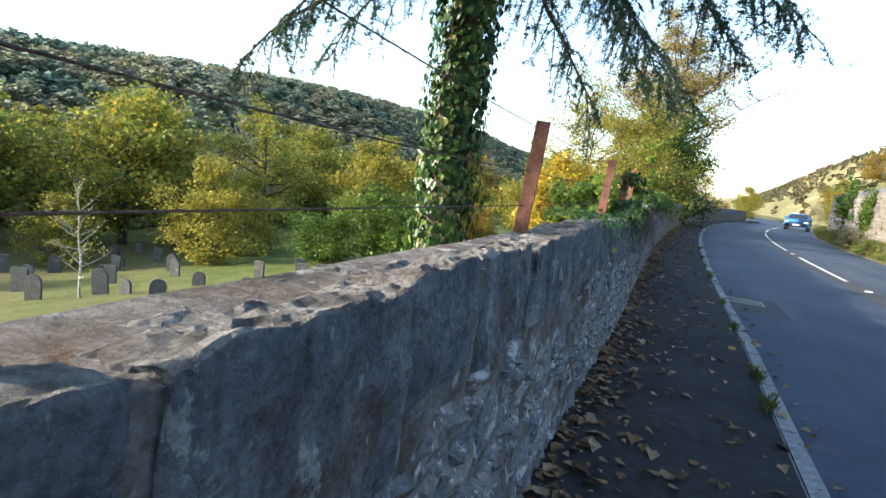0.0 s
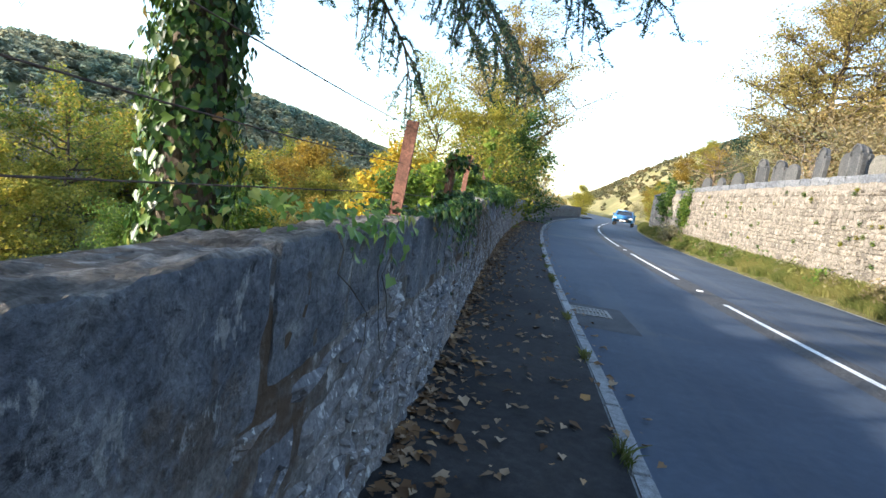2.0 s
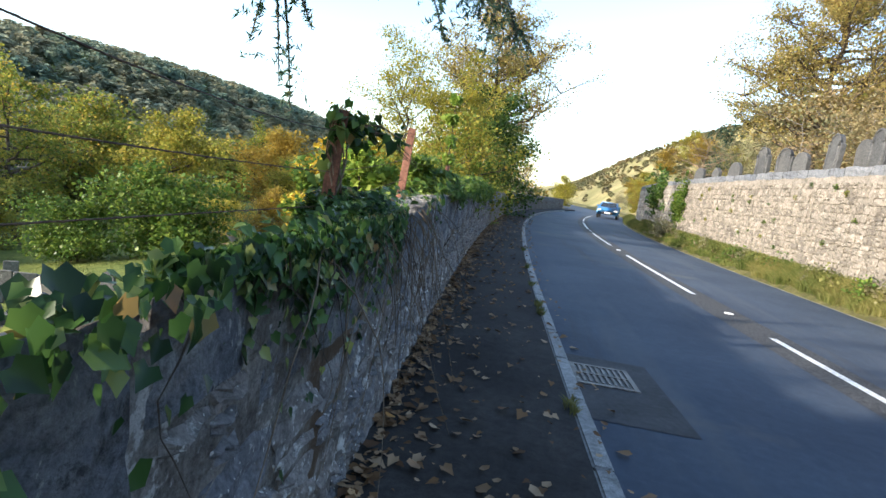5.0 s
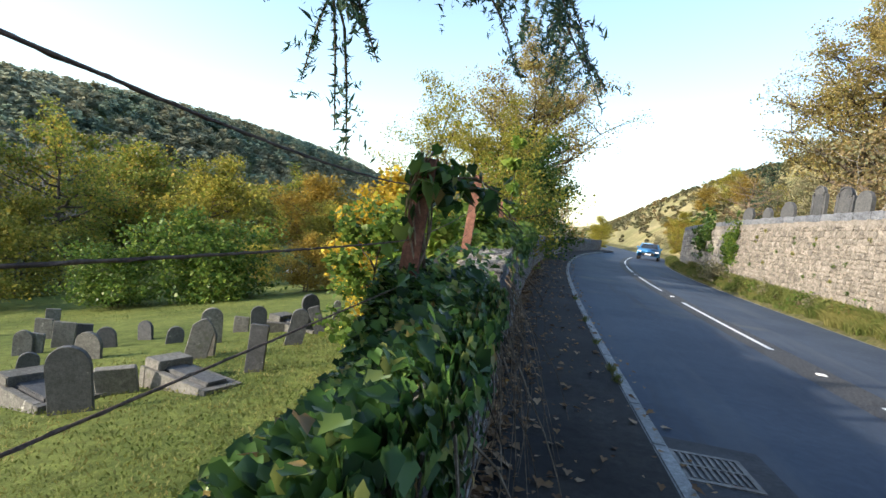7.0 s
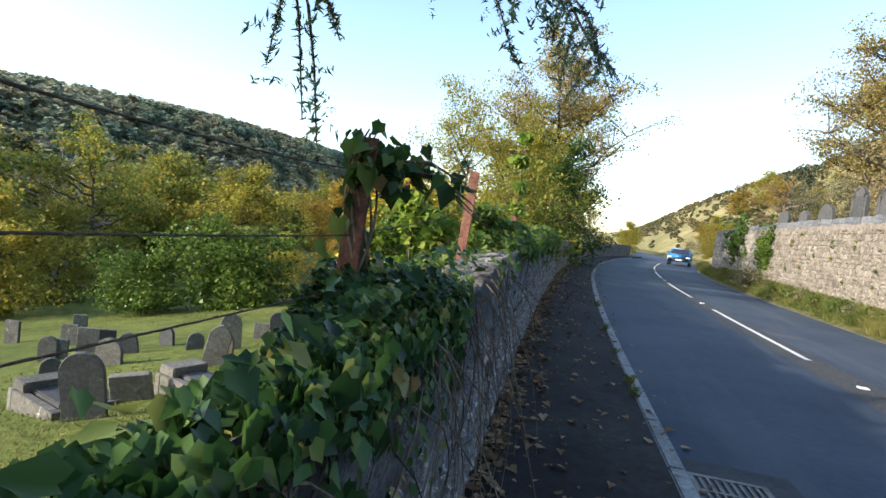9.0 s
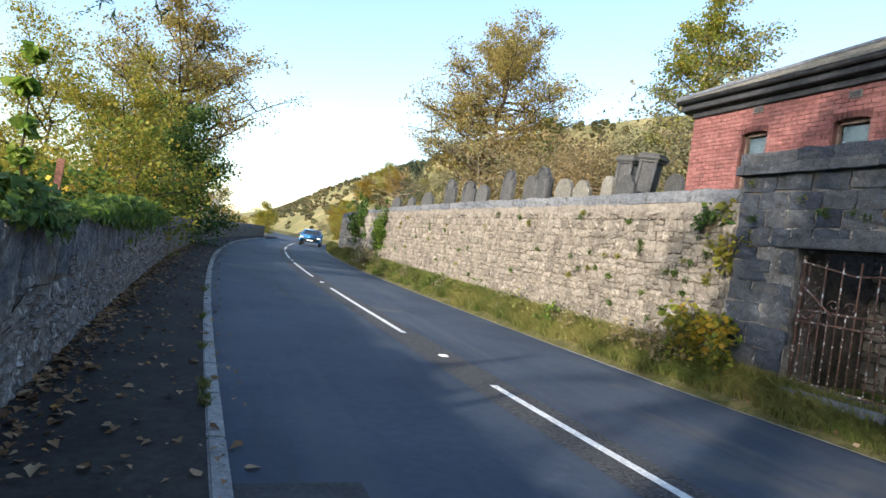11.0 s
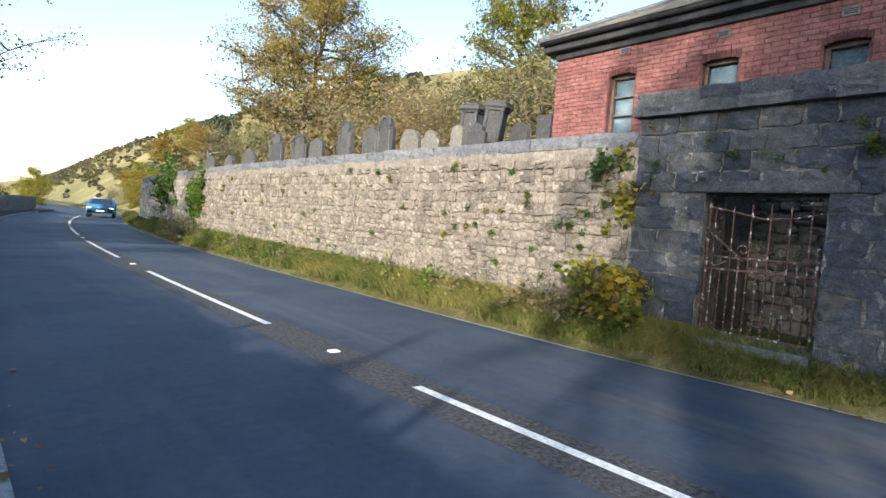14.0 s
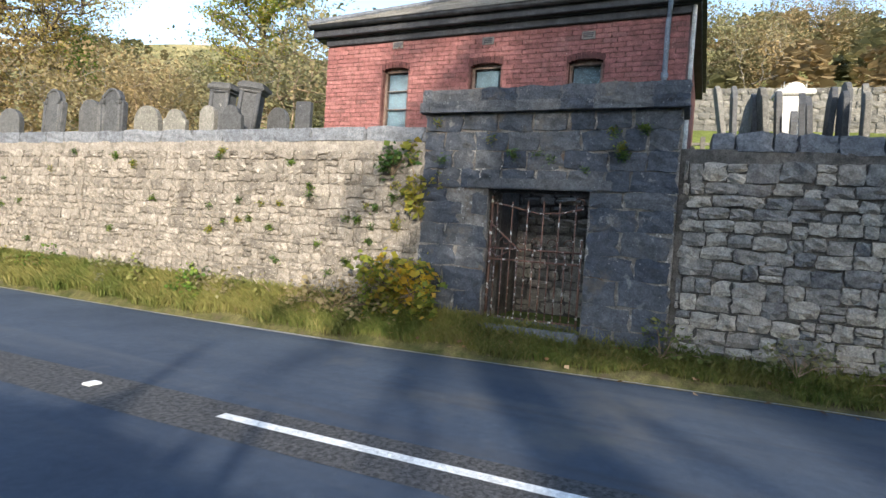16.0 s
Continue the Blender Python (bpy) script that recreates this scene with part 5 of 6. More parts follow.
def bough(tip, rise, seed, droop=0.5, dens=1.0):
    """One drooping bough from the trunk to a tip, hung with needled twigs."""
    rng = np.random.default_rng(seed)
    tip = Vector(tip)
    z0 = tip.z + rise
    a = Vector((0.02 * z0, 0.01 * z0, z0))
    pts = [a.lerp(tip, t) + Vector((0, 0, droop * math.sin(math.pi * t) * 0.8)) + Vector(rng.normal(0, 0.04, 3)) for t in np.linspace(0, 1, 9)]
    s = Soup()
    s.tube(pts, [0.05 * (1 - 0.88 * i / 8) for i in range(9)], 5)
    needles = []
    L = (tip - a).length
    n_tw = int(15 * L * dens)
    for i in range(n_tw):
        t = 0.22 + 0.78 * (i + rng.random()) / n_tw
        k = t * 8 * 0.999
        p = pts[int(k)].lerp(pts[int(k) + 1], k - int(k))
        fwd = (tip - a).normalized()
        side = fwd.cross(Vector((0, 0, 1))) * rng.choice([-1, 1])
        ln = rng.uniform(0.3, 0.85) * (1.15 - 0.5 * t)
        q = p + (side * rng.uniform(0.3, 1.0) + fwd * rng.uniform(0.1, 0.8)).normalized() * ln * 0.6 + Vector((0, 0, -ln * rng.uniform(0.35, 0.95)))
        tw = [p, p.lerp(q, 0.5) + Vector((0, 0, 0.06)), q]
        s.tube(tw, [0.008, 0.006, 0.003], 4)
        for j in range(3):
            b = tw[1].lerp(q, rng.random())
            e = b + Vector(rng.normal(0, 0.1, 3)) + Vector((0, 0, -0.09))
            needles += [b.lerp(e, f) for f in np.linspace(0, 1, 12)]
        needles += [tw[0].lerp(tw[1], f) for f in np.linspace(0.2, 1, 14)] + [tw[1].lerp(q, f) for f in np.linspace(0, 1, 20)]
    c = np.array([tuple(v) for v in needles])
    c = np.repeat(c, 2, axis=0) + rng.normal(0, 0.009, (len(c) * 2, 3))
    b = part("bough", s.mesh("bough", M_BARK), conifer)
    tagged(part("needles", leaf_mesh("needles", c, 0.046, L_CONIFER, rng=rng, narrow=0.11), b), kind="stuff")


CZ = ground_z(TX, TY)


def bough_to(x, y, z, rise, seed, dens=1.0):
    bough((x - TX, y - TY, z - CZ), rise, seed, dens=dens)


for i, (x, y, z, rise, dens) in enumerate(((-0.4, 11.2, 2.75, 1.6, 0.8), (-1.5, 8.6, 2.25, 1.5, 1.0), (-0.7, 8.9, 2.75, 1.6, 1.2), (0.1, 8.0, 2.95, 1.6, 1.2), (0.4, 6.6, 3.0, 1.7, 1.1), (-1.1, 9.8, 2.9, 1.7, 1.0),
                                           (-3.4, 4.6, 2.35, 1.3, 0.8), (-4.3, 5.0, 2.1, 1.4, 0.6), (-4.6, 6.8, 2.6, 1.5, 0.7), (-3.6, 8.9, 3.0, 1.7, 0.7), (0.9, 9.6, 3.7, 1.8, 0.9), (-2.6, 3.4, 3.2, 1.4, 0.8),
                                           (0.6, 4.9, 3.9, 1.6, 0.9), (-0.9, 3.2, 4.1, 1.6, 0.7), (-4.8, 4.0, 4.4, 1.6, 0.6))):
    bough_to(x, y, z, rise, 200 + i, dens)
for i in range(34):
    z = 4.0 + i * 0.23
    an = i * 2.4
    r = 3.5 * (1 - i / 41)
    across = r * (0.86 * math.sin(an) - 0.51 * math.cos(an))
    r *= min(1, 1.9 / max(0.1, across))
    bough_to(TX + r * math.cos(an), TY + r * math.sin(an), z, 0.9, 300 + i, 0.9)
PINE = tree_meshes(63, 13.0, 3.3, 0.44, 34, 12000, 0.2, L_CONIFER, trunk_r=0.26, twigs=6, cluster=0.4)
for x, y in ((-4.3, 0.6), (-5.0, -3.6), (-5.6, -8.2)):
    tree(on_ground(x, y), "tall dark conifer standing behind the roadside wall", PINE, "conifers behind the wall", name="conifer", rz=y * 40)

# ---- graves ----


def arch_profile(w, h, kind, n=9):
    """Half outline of a headstone's top: round, shouldered, pointed or flat."""
    if kind == "round":
        return [(-w / 2 * math.cos(math.pi * i / n), h - w / 2 + w / 2 * math.sin(math.pi * i / n)) for i in range(n + 1)]
    if kind == "point":
        return [(-w / 2, h * 0.78), (-w * 0.3, h * 0.9), (-w * 0.12, h * 0.98), (0, h), (w * 0.12, h * 0.98), (w * 0.3, h * 0.9), (w / 2, h * 0.78)]
    if kind == "shoulder":
        r = w * 0.36
        return [(-w / 2, h - r * 1.25), (-w / 2 + 0.02, h - r * 1.1), (-r, h - r)] + [(-r * math.cos(math.pi * i / n), h - r + r * math.sin(math.pi * i / n)) for i in range(n + 1)] + [(r, h - r), (w / 2 - 0.02, h - r * 1.1), (w / 2, h - r * 1.25)]
    return [(-w / 2, h - 0.02), (-w / 2 + 0.03, h), (w / 2 - 0.03, h), (w / 2, h - 0.02)]


def slab(name, prof, z0, t, mat, bevel=0.012):
    bm = bmesh.new()
    pts = [(prof[0][0], z0)] + prof + [(prof[-1][0], z0)]
    a = [bm.verts.new((x, -t / 2, z)) for x, z in pts]
    b = [bm.verts.new((x, t / 2, z)) for x, z in pts]
    bm.faces.new(a), bm.faces.new(b[::-1])
    n = len(pts)
    for i in range(n):
        bm.faces.new((a[(i + 1) % n], a[i], b[i], b[(i + 1) % n]))
    bmesh.ops.bevel(bm, geom=[e for e in bm.edges if abs(e.verts[0].co.y - e.verts[1].co.y) < 1e-6], offset=bevel, segments=1, affect="EDGES")
    return bm_mesh(name, bm, mat)


def headstone(at, w, h, t, kind, mat, rz, lean=0.0, tip=0.0, label="weathered grey headstone standing in grass", group="headstones", panel=False, base=True):
    ob = thing("headstone", label, "gravestone", at=at, rz=rz, group=group, rx=tip, ry=lean)
    st = part("stone", slab("stone", arch_profile(w, h, kind), -0.25, t, mat), ob)
    if panel:
        r, front = w * 0.36, -t / 2
        inner = [(x * 0.60, (z - h * 0.55) * 0.70 + h * 0.50) for x, z in arch_profile(w, h, "round")]
        part("panel", slab("panel", inner, h * 0.26, t + 0.02, M_SLATEGRAVE, 0.006), st, "raised inscription panel")
        arc = [Vector((-r * 0.97 * math.cos(math.pi * i / 12), front, h - r * 1.04 + r * 0.97 * math.sin(math.pi * i / 12))) for i in range(13)]
        part("arch_moulding", Soup().tube(arc, [0.042] * 13, 6).mesh("arch_moulding", mat, True), st)
        for side in (-1, 1):
            x = side * r * 0.97
            part("column", Soup().tube([Vector((x, front, h * 0.16)), Vector((x, front, h - r * 1.3))], [0.04, 0.036], 8).mesh("column", mat, True), st)
            part("capital", box("capital", (x - 0.065, x + 0.065, front - 0.06, front + 0.05, h - r * 1.3, h - r * 1.06), mat, 0.015), st)
    if base:
        part("plinth", box("plinth", (-w * 0.62, w * 0.62, -t * 1.3, t * 1.3, -0.2, 0.16), mat, 0.015), ob)
    return ob


G_L = "headstones of the old graveyard"
ang = [160, 35]
for x, y, h, w, kind, lean, tip in ((-7.95, 13.97, 1.12, 0.62, "round", -6, 4), (-8.3, 17.74, 1.0, 0.46, "point", 10, 0), (-9.1, 19.58, 1.0, 0.5, "round", -2, 2), (-8.26, 18.06, 0.72, 0.42, "round", 2, 0), (-6.2, 16.68, 0.98, 0.34, "flat", 2, 0),
                                    (-11.17, 17.74, 0.7, 0.6, "round", 0, 3), (-6.7, 19.47, 0.95, 0.4, "round", 9, 0), (-6.96, 21.31, 1.15, 0.46, "round", -14, 3), (-6.6, 21.0, 0.8, 0.3, "flat", -22, 0), (-8.24, 20.47, 0.9, 0.4, "round", -3, 0), (-13.3, 19.14, 0.75, 0.5, "flat", 2, 0),
                                    (-13.5, 18.12, 0.7, 0.4, "round", 0, 0), (-15.1, 20.25, 0.7, 0.45, "flat", 0, 0), (-16.96, 22.37, 0.75, 0.4, "flat", 0, 0), (-11.81, 19.06, 0.6, 0.45, "round", -9, 0), (-9.23, 21.26, 0.5, 0.4, "flat", 0, 0), (-11.46, 20.07, 0.6, 0.4, "round", -6, 0),
                                    (-10.21, 19.6, 0.5, 0.4, "round", 4, 0), (-13.26, 19.74, 0.6, 0.45, "flat", 0, 0), (-7.05, 23.18, 0.7, 0.2, "round", 0, 0), (-8.05, 21.22, 0.3, 0.6, "flat", 0, 0), (-11.88, 16.78, 0.4, 0.4, "round", 5, 0), (-13.4, 18.3, 0.6, 0.45, "flat", 3, 0),
                                    (-40.0, 24.8, 1.5, 0.8, "flat", 0, 0), (-35.7, 22.4, 1.2, 0.7, "round", 3, 0), (-43.6, 25.8, 1.0, 0.7, "flat", 0, 0), (-21.3, 15.5, 1.05, 0.6, "round", -4, 0), (-27.3, 15.8, 1.1, 0.7, "flat", 3, 0), (-22.9, 13.9, 1.0, 0.6, "round", 0, 0), (-19.96, 15.6, 0.6, 0.5, "round", 0, 0),
                                    (-35.8, 29.8, 1.1, 0.6, "flat", 2, 0), (-39.0, 28.8, 1.0, 0.6, "round", 0, 0), (-39.4, 31, 0.9, 0.6, "flat", 0, 0), (-18.8, 18.1, 0.6, 0.5, "round", 0, 0), (-14.9, 16.7, 0.55, 0.4, "round", 0, 0), (-34.7, 26.1, 0.7, 0.5, "flat", 0, 0), (-29.4, 21.2, 0.7, 0.5, "round", -3, 0),
                                    (-25, 18.5, 0.9, 0.55, "flat", 2, 0), (-31.5, 18.5, 1.0, 0.6, "round", 0, 0), (-24.2, 21.5, 0.9, 0.5, "round", -3, 0), (-33, 24.5, 1.0, 0.6, "flat", 4, 0), (-37.5, 20.5, 1.1, 0.6, "flat", 0, 0), (-16.5, 14.2, 0.8, 0.5, "round", 4, 0), (-28.0, 24.5, 1.0, 0.55, "point", -2, 0), (-18, 20.8, 0.8, 0.45, "flat", 0, 0)):
    lab = "leaning lichened headstone in the old graveyard grass" if abs(lean) > 5 else "small weathered headstone in the old graveyard grass"
    headstone(on_ground(x, y), w * 1.1, h, 0.11, kind, M_GRAVE if RNG.random() < 0.6 else M_SLATEGRAVE, 25 + RNG.normal(0, 12), lean, tip, lab, G_L, base=False)


def kerbed_grave(x, y, rz, w, l, lab):
    ob = thing("kerbed_grave", lab, "grave", at=on_ground(x, y), rz=rz, group="kerbed graves")
    for nm, d in (("kerb", (-w / 2, w / 2, -l / 2, -l / 2 + 0.16, -0.3, 0.2)), ("kerb", (-w / 2, w / 2, l / 2 - 0.16, l / 2, -0.3, 0.2)), ("kerb", (-w / 2, -w / 2 + 0.16, -l / 2 + 0.16, l / 2 - 0.16, -0.3, 0.2)), ("kerb", (w / 2 - 0.16, w / 2, -l / 2 + 0.16, l / 2 - 0.16, -0.3, 0.2))):
        part(nm, box(nm, d, M_GRAVE, 0.012), ob)
    part("ledger", box("ledger", (-w / 2 + 0.2, w / 2 - 0.2, -l / 2 + 0.2, l / 2 - 0.2, -0.2, 0.26), M_SLATEGRAVE, 0.02), ob, "flat dark stone ledger")
    part("cap_block", box("cap_block", (-w / 2 + 0.05, w / 2 - 0.05, l / 2 - 0.5, l / 2 - 0.05, 0.2, 0.38), M_GRAVE, 0.02), ob)


kerbed_grave(-6.9, 15.6, 72, 0.85, 1.9, "low stone kerbed grave with a flat dark ledger")
kerbed_grave(-9.1, 14.6, 72, 1.1, 1.7, "broken kerbed stone grave with mossy gravel")
kerbed_grave(-7.6, 21.6, 75, 0.8, 1.8, "pale kerbed grave beside leaning headstones")
headstone(on_ground(-8.0, 15.05), 0.7, 0.5, 0.16, "flat", M_GRAVE, 30, -8, 10, "broken stump of a headstone in the grass", G_L, base=False)
solid("white_boulder", slab("white_boulder", arch_profile(2.4, 1.0, "round"), -0.2, 1.2, M_WHITE, 0.3), "pale rounded stone lying in the far meadow", "stone", pose(*on_ground(-29, 66), 0, 0, 30) @ Matrix.Diagonal((1, 1, 0.6, 1)))

G_R = "headstones above the retaining wall"
for x, y, h, w, kind, pan in ((9.0, 38.0, 1.2, 0.8, "round", False), (9.0, 35.2, 1.06, 0.8, "point", False), (9.3, 33.6, 1.23, 1.0, "round", False), (9.8, 31.9, 1.75, 0.9, "shoulder", True), (9.6, 29.3, 1.5, 0.8, "shoulder", True), (9.9, 26.5, 1.78, 0.9, "shoulder", True), (9.45, 27.6, 1.25, 0.7, "round", False),
                              (10.5, 25.7, 1.5, 0.75, "round", False), (10.5, 24.9, 1.66, 0.72, "shoulder", True), (9.9, 23.9, 1.66, 0.85, "shoulder", True), (10.1, 22.8, 1.2, 0.75, "round", False), (10, 21.7, 1.08, 0.62, "shoulder", False), (10.5, 21.2, 1.2, 0.45, "round", False), (10.7, 20.6, 1.2, 0.6, "shoulder", False), (12.5, 20.7, 1.27, 0.7, "round", False), (13.4, 20.6, 1.5, 0.5, "flat", False)):
    headstone(on_ground(x, y), w, h, 0.16, kind, M_SLATEGRAVE if pan or RNG.random() < 0.6 else M_GRAVE, -90 + RNG.normal(0, 6) + 8, RNG.normal(0, 1.2), RNG.normal(0, 1.5),
              "tall arched dark headstone with an inscription panel above the wall" if pan else "weathered dark headstone on the terrace above the wall", G_R, panel=pan)


def pedestal_tomb(x, y, h, w, rz, lean):
    ob = thing("pedestal_tomb", "tall dark stone pedestal tomb with a heavy moulded cap", "tomb", at=on_ground(x, y), rz=rz, ry=lean, group="pedestal tombs")
    part("plinth", box("plinth", (-w * 0.62, w * 0.62, -w * 0.5, w * 0.5, -0.2, 0.35), M_SLATEGRAVE, 0.03), ob)
    part("die", box("die", (-w * 0.42, w * 0.42, -w * 0.34, w * 0.34, 0.35, h - 0.28), M_SLATEGRAVE, 0.02), ob)
    part("cap", box("cap", (-w * 0.62, w * 0.62, -w * 0.5, w * 0.5, h - 0.2, h - 0.06), M_SLATEGRAVE, 0.03), ob)
    part("cornice", box("cornice", (-w * 0.52, w * 0.52, -w * 0.42, w * 0.42, h - 0.28, h - 0.2), M_SLATEGRAVE, 0.02), ob)
    part("top", box("top", (-w * 0.5, w * 0.5, -w * 0.4, w * 0.4, h - 0.06, h), M_SLATEGRAVE, 0.02), ob)
    for s in (-1, 1):
        part("pilaster", Soup().tube([Vector((s * w * 0.4, -w * 0.36, 0.35)), Vector((s * w * 0.4, -w * 0.36, h - 0.28))], [0.06, 0.06], 8).mesh("pilaster", M_SLATEGRAVE, True), ob)


pedestal_tomb(12.0, 22.4, 1.95, 0.62, -80, 4)
pedestal_tomb(11.75, 21.2, 1.9, 0.60, -70, 7)

G_E = "headstones on the upper cemetery"
for x, y, h in ((17, 9.4, 1.9), (17.5, 9.2, 1.95), (15, 9.1, 1.4), (14.5, 8.9, 1.4), (14, 8.7, 1.5), (14.5, 8.4, 1.45), (13, 8.3, 0.9), (14, 8.0, 1.35), (15, 7.75, 1.4), (15, 7.45, 1.55), (14.5, 7.25, 1.4), (17, 6.8, 1.85), (14, 6.95, 1.3), (16, 6.5, 1.7), (13.5, 6.6, 1.05),
                (13, 10.2, 0.9), (14.2, 6.0, 1.4), (15.5, 5.6, 1.5), (17.5, 5.2, 1.5), (13.8, 5.0, 1.3)):
    dark = RNG.random() < 0.7
    headstone(on_ground(x, y), 0.58, h, 0.12, ["round", "point", "shoulder"][int(RNG.integers(3))], M_SLATEGRAVE if dark else M_GRAVE, 2 + RNG.normal(0, 6), RNG.normal(0, 2), RNG.normal(0, 5),
              "narrow dark slate headstone on the grassy cemetery slope" if dark else "narrow grey headstone on the grassy cemetery slope", G_E)
tomb = thing("white_tomb", "white stone pedestal tomb with a moulded top on the cemetery slope", "tomb", at=on_ground(18.6, 7.75), rz=-85)
part("base", box("base", (-0.55, 0.55, -0.45, 0.45, -0.2, 0.4), M_GRAVE, 0.03), tomb)
part("die", box("die", (-0.36, 0.36, -0.3, 0.3, 0.4, 1.65), M_WHITE, 0.02), tomb)
part("cap", box("cap", (-0.48, 0.48, -0.4, 0.4, 1.65, 1.8), M_WHITE, 0.03), tomb)
part("finial", slab("finial", arch_profile(0.6, 2.05, "round"), 1.8, 0.4, M_WHITE, 0.03), tomb)
rail = thing("grave_rail", "low grey stone rail round a grave plot", "grave", at=on_ground(13.6, 9.9), rz=-88)
for i in range(5):
    part("post", box("post", (-0.05, 0.05, -0.05, 0.05, -0.2, 0.42), M_GRAVE, 0.01), rail, m=pose(-0.9 + i * 0.45, 0, 0))
part("rail", box("rail", (-0.95, 0.95, -0.03, 0.03, 0.24, 0.3), M_GRAVE, 0.008), rail)
hill_wall = thing("hill_wall", "grey dry-stone field wall on the cemetery slope", "wall", kind="structure")
rng = np.random.default_rng(88)
HW = Soup()
for i in range(60):
    y = -12 + i * 0.42
    x = 24.5 + 0.12 * (y - 6)
    z = ground_z(x, y)
    for j in range(6):
        v, f = STONES[int(rng.integers(10))]
        m = np.array(pose(x - 0.2, y + (0.2 if j % 2 else 0), z + 0.12 + j * 0.24, 0, 0, 90) @ Matrix.Diagonal((0.44, 0.1, 0.25, 1)))
        HW.add(v @ m[:3, :3].T + m[:3, 3], f)
    HW.box(x - 0.15, x + 0.3, y - 0.22, y + 0.22, z - 0.4, z + 1.4)
tagged(part("stonework", HW.mesh("stonework", M_GRAVE), hill_wall), kind="stuff")

# ---- the wire fence on the wall ----
fence = thing("wire_fence", "sagging rusty wire fence on leaning steel posts behind the wall top", "fence")
POSTS = []
for y, off, h, lean in ((-1.6, -0.15, 0.45, 3), (0.95, -0.18, 0.45, 4), (3.15, -0.20, 0.45, 5), (5.42, -0.16, 0.44, 4), (7.75, -0.24, 0.44, 3), (9.95, -0.3, 0.52, 3), (13.4, -0.3, 0.5, 2)):
    x = kerb_x(y) + wall_u(y) + off
    zb = top_l(y) - 0.1
    POSTS.append((x, y, top_l(y), h, lean))
    bm = bmesh.new()
    box_bm(bm, -0.032, 0.032, -0.004, 0.004, 0, h + 0.1)
    box_bm(bm, -0.032, -0.024, 0.0045, 0.06, 0, h + 0.1)
    part("post", bm_mesh("post", bm, M_RUST), fence, "rusty red-brown angle steel post", pose(x, y, zb, 0, lean, -12))


def post_point(i, f):
    x, y, z, h, lean = POSTS[i]
    return Vector((x + math.sin(radians(lean)) * h * f, y - 0.01, z + h * f))


for i in range(len(POSTS) - 1):
    for row, sag in enumerate((0.05 if i == 3 else 0.012, 0.012, 0.0)):
        fa, fb = ((0.80, 0.41, 0.08)[row] if k == 4 else (0.93, 0.53, 0.2)[row] for k in (i, i + 1))
        a, b = post_point(i, fa), post_point(i + 1, fb)
        pts = [a.lerp(b, t) + Vector((0, 0, -sag * 4 * t * (1 - t))) for t in np.linspace(0, 1, 14)]
        part("wire", Soup().tube(pts, [0.0018] * 14, 5).mesh("wire", M_WIRE, True), fence)
        tw = []
        for t in np.linspace(0, 1, 90):
            p = a.lerp(b, t) + Vector((0, 0, -sag * 4 * t * (1 - t)))
            tw.append(p + Vector((math.cos(t * 170), 0, math.sin(t * 170))) * 0.0016)
        part("wire", Soup().tube(tw, [0.0012] * 90, 4).mesh("wire", M_WIRE), fence)

# ---- ivy on the wall ----


def ivy_patch(name, label, y0, y1, n, size, seed, front=0.18, high=0.2, thick=0.1, mat=L_IVY, back=-0.36, lip=0.05, share=0.72):
    """Ivy heaped over the wall top, with trails down the face."""
    rng = np.random.default_rng(seed)
    y = y0 + (y1 - y0) * rng.beta(1.6, 1.6, n)
    edge = np.minimum(1, np.minimum(y - y0, y1 - y) / (0.25 * (y1 - y0)))
    s = rng.random(n)
    x = np.array([kerb_x(v) + wall_u(v) for v in y])
    zt = np.array([top_l(v) for v in y])
    on_top = s < share
    dx = np.where(on_top, rng.uniform(back, lip, n), lip + rng.random(n) * 0.09 * edge)
    if back < -0.5:
        dx = np.where(dx < 0, dx * (1 - 0.62 * np.clip((y - y0 - 0.1) / 1.1, 0, 1)), dx)
    fall = -rng.exponential(front, n) * edge * (0.6 + 0.8 * np.sin(y * 9) ** 2)
    hump = -0.3 * np.array([dip(v) for v in y]) * np.clip(-dx, 0, 1) / 0.34 + high * edge * np.clip(1 - np.abs((dx + 0.15) / 0.3) ** 2, 0, 1) * (0.75 + 0.25 * np.sin(y * 5 + 1))
    dz = np.where(on_top, hump + rng.normal(0, thick * 0.3, n), fall + 0.03)
    c = np.stack([x + dx, y, zt + dz], 1)
    lean = np.where(on_top[:, None], np.stack([0.45 + dx * 0.9, rng.normal(0, 0.3, n) - 0.25, np.ones(n)], 1), np.tile(np.array([1.0, -0.1, 0.35]), (n, 1)))
    lean /= np.linalg.norm(lean, axis=1, keepdims=True)
    ob = thing(name, label, "ivy", at=(0, 0, 0))
    tagged(part("foliage", leaf_mesh("foliage", c, size, mat, ivy=True, flat=0.66, lean=lean, rng=rng), ob), kind="stuff")
    s = Soup()
    for i in range(int(4 * (y1 - y0))):
        yy = rng.uniform(y0 + 0.1, y1 - 0.1)
        p = Vector((kerb_x(yy) + wall_u(yy) + 0.06, yy, top_l(yy) + 0.02))
        pts = [p]
        for j in range(7):
            p = p + Vector((rng.normal(0.008, 0.012), rng.normal(0, 0.045), -rng.uniform(0.03, 0.09)))
            pts.append(p)
        s.tube(pts, [0.0026 * (1 - j / 9) for j in range(8)], 4)
    tagged(part("stem_tangle", s.mesh("stem_tangle", M_BARK), ob, "thin woody trailing stems"), kind="stuff")


ivy_patch("ivy", "thick glossy green ivy heaped over the wall top", 6.2, 8.5, 15000, 0.031, 1, 0.08, 0.05, 0.09, back=-0.85, lip=0.0, share=0.86)
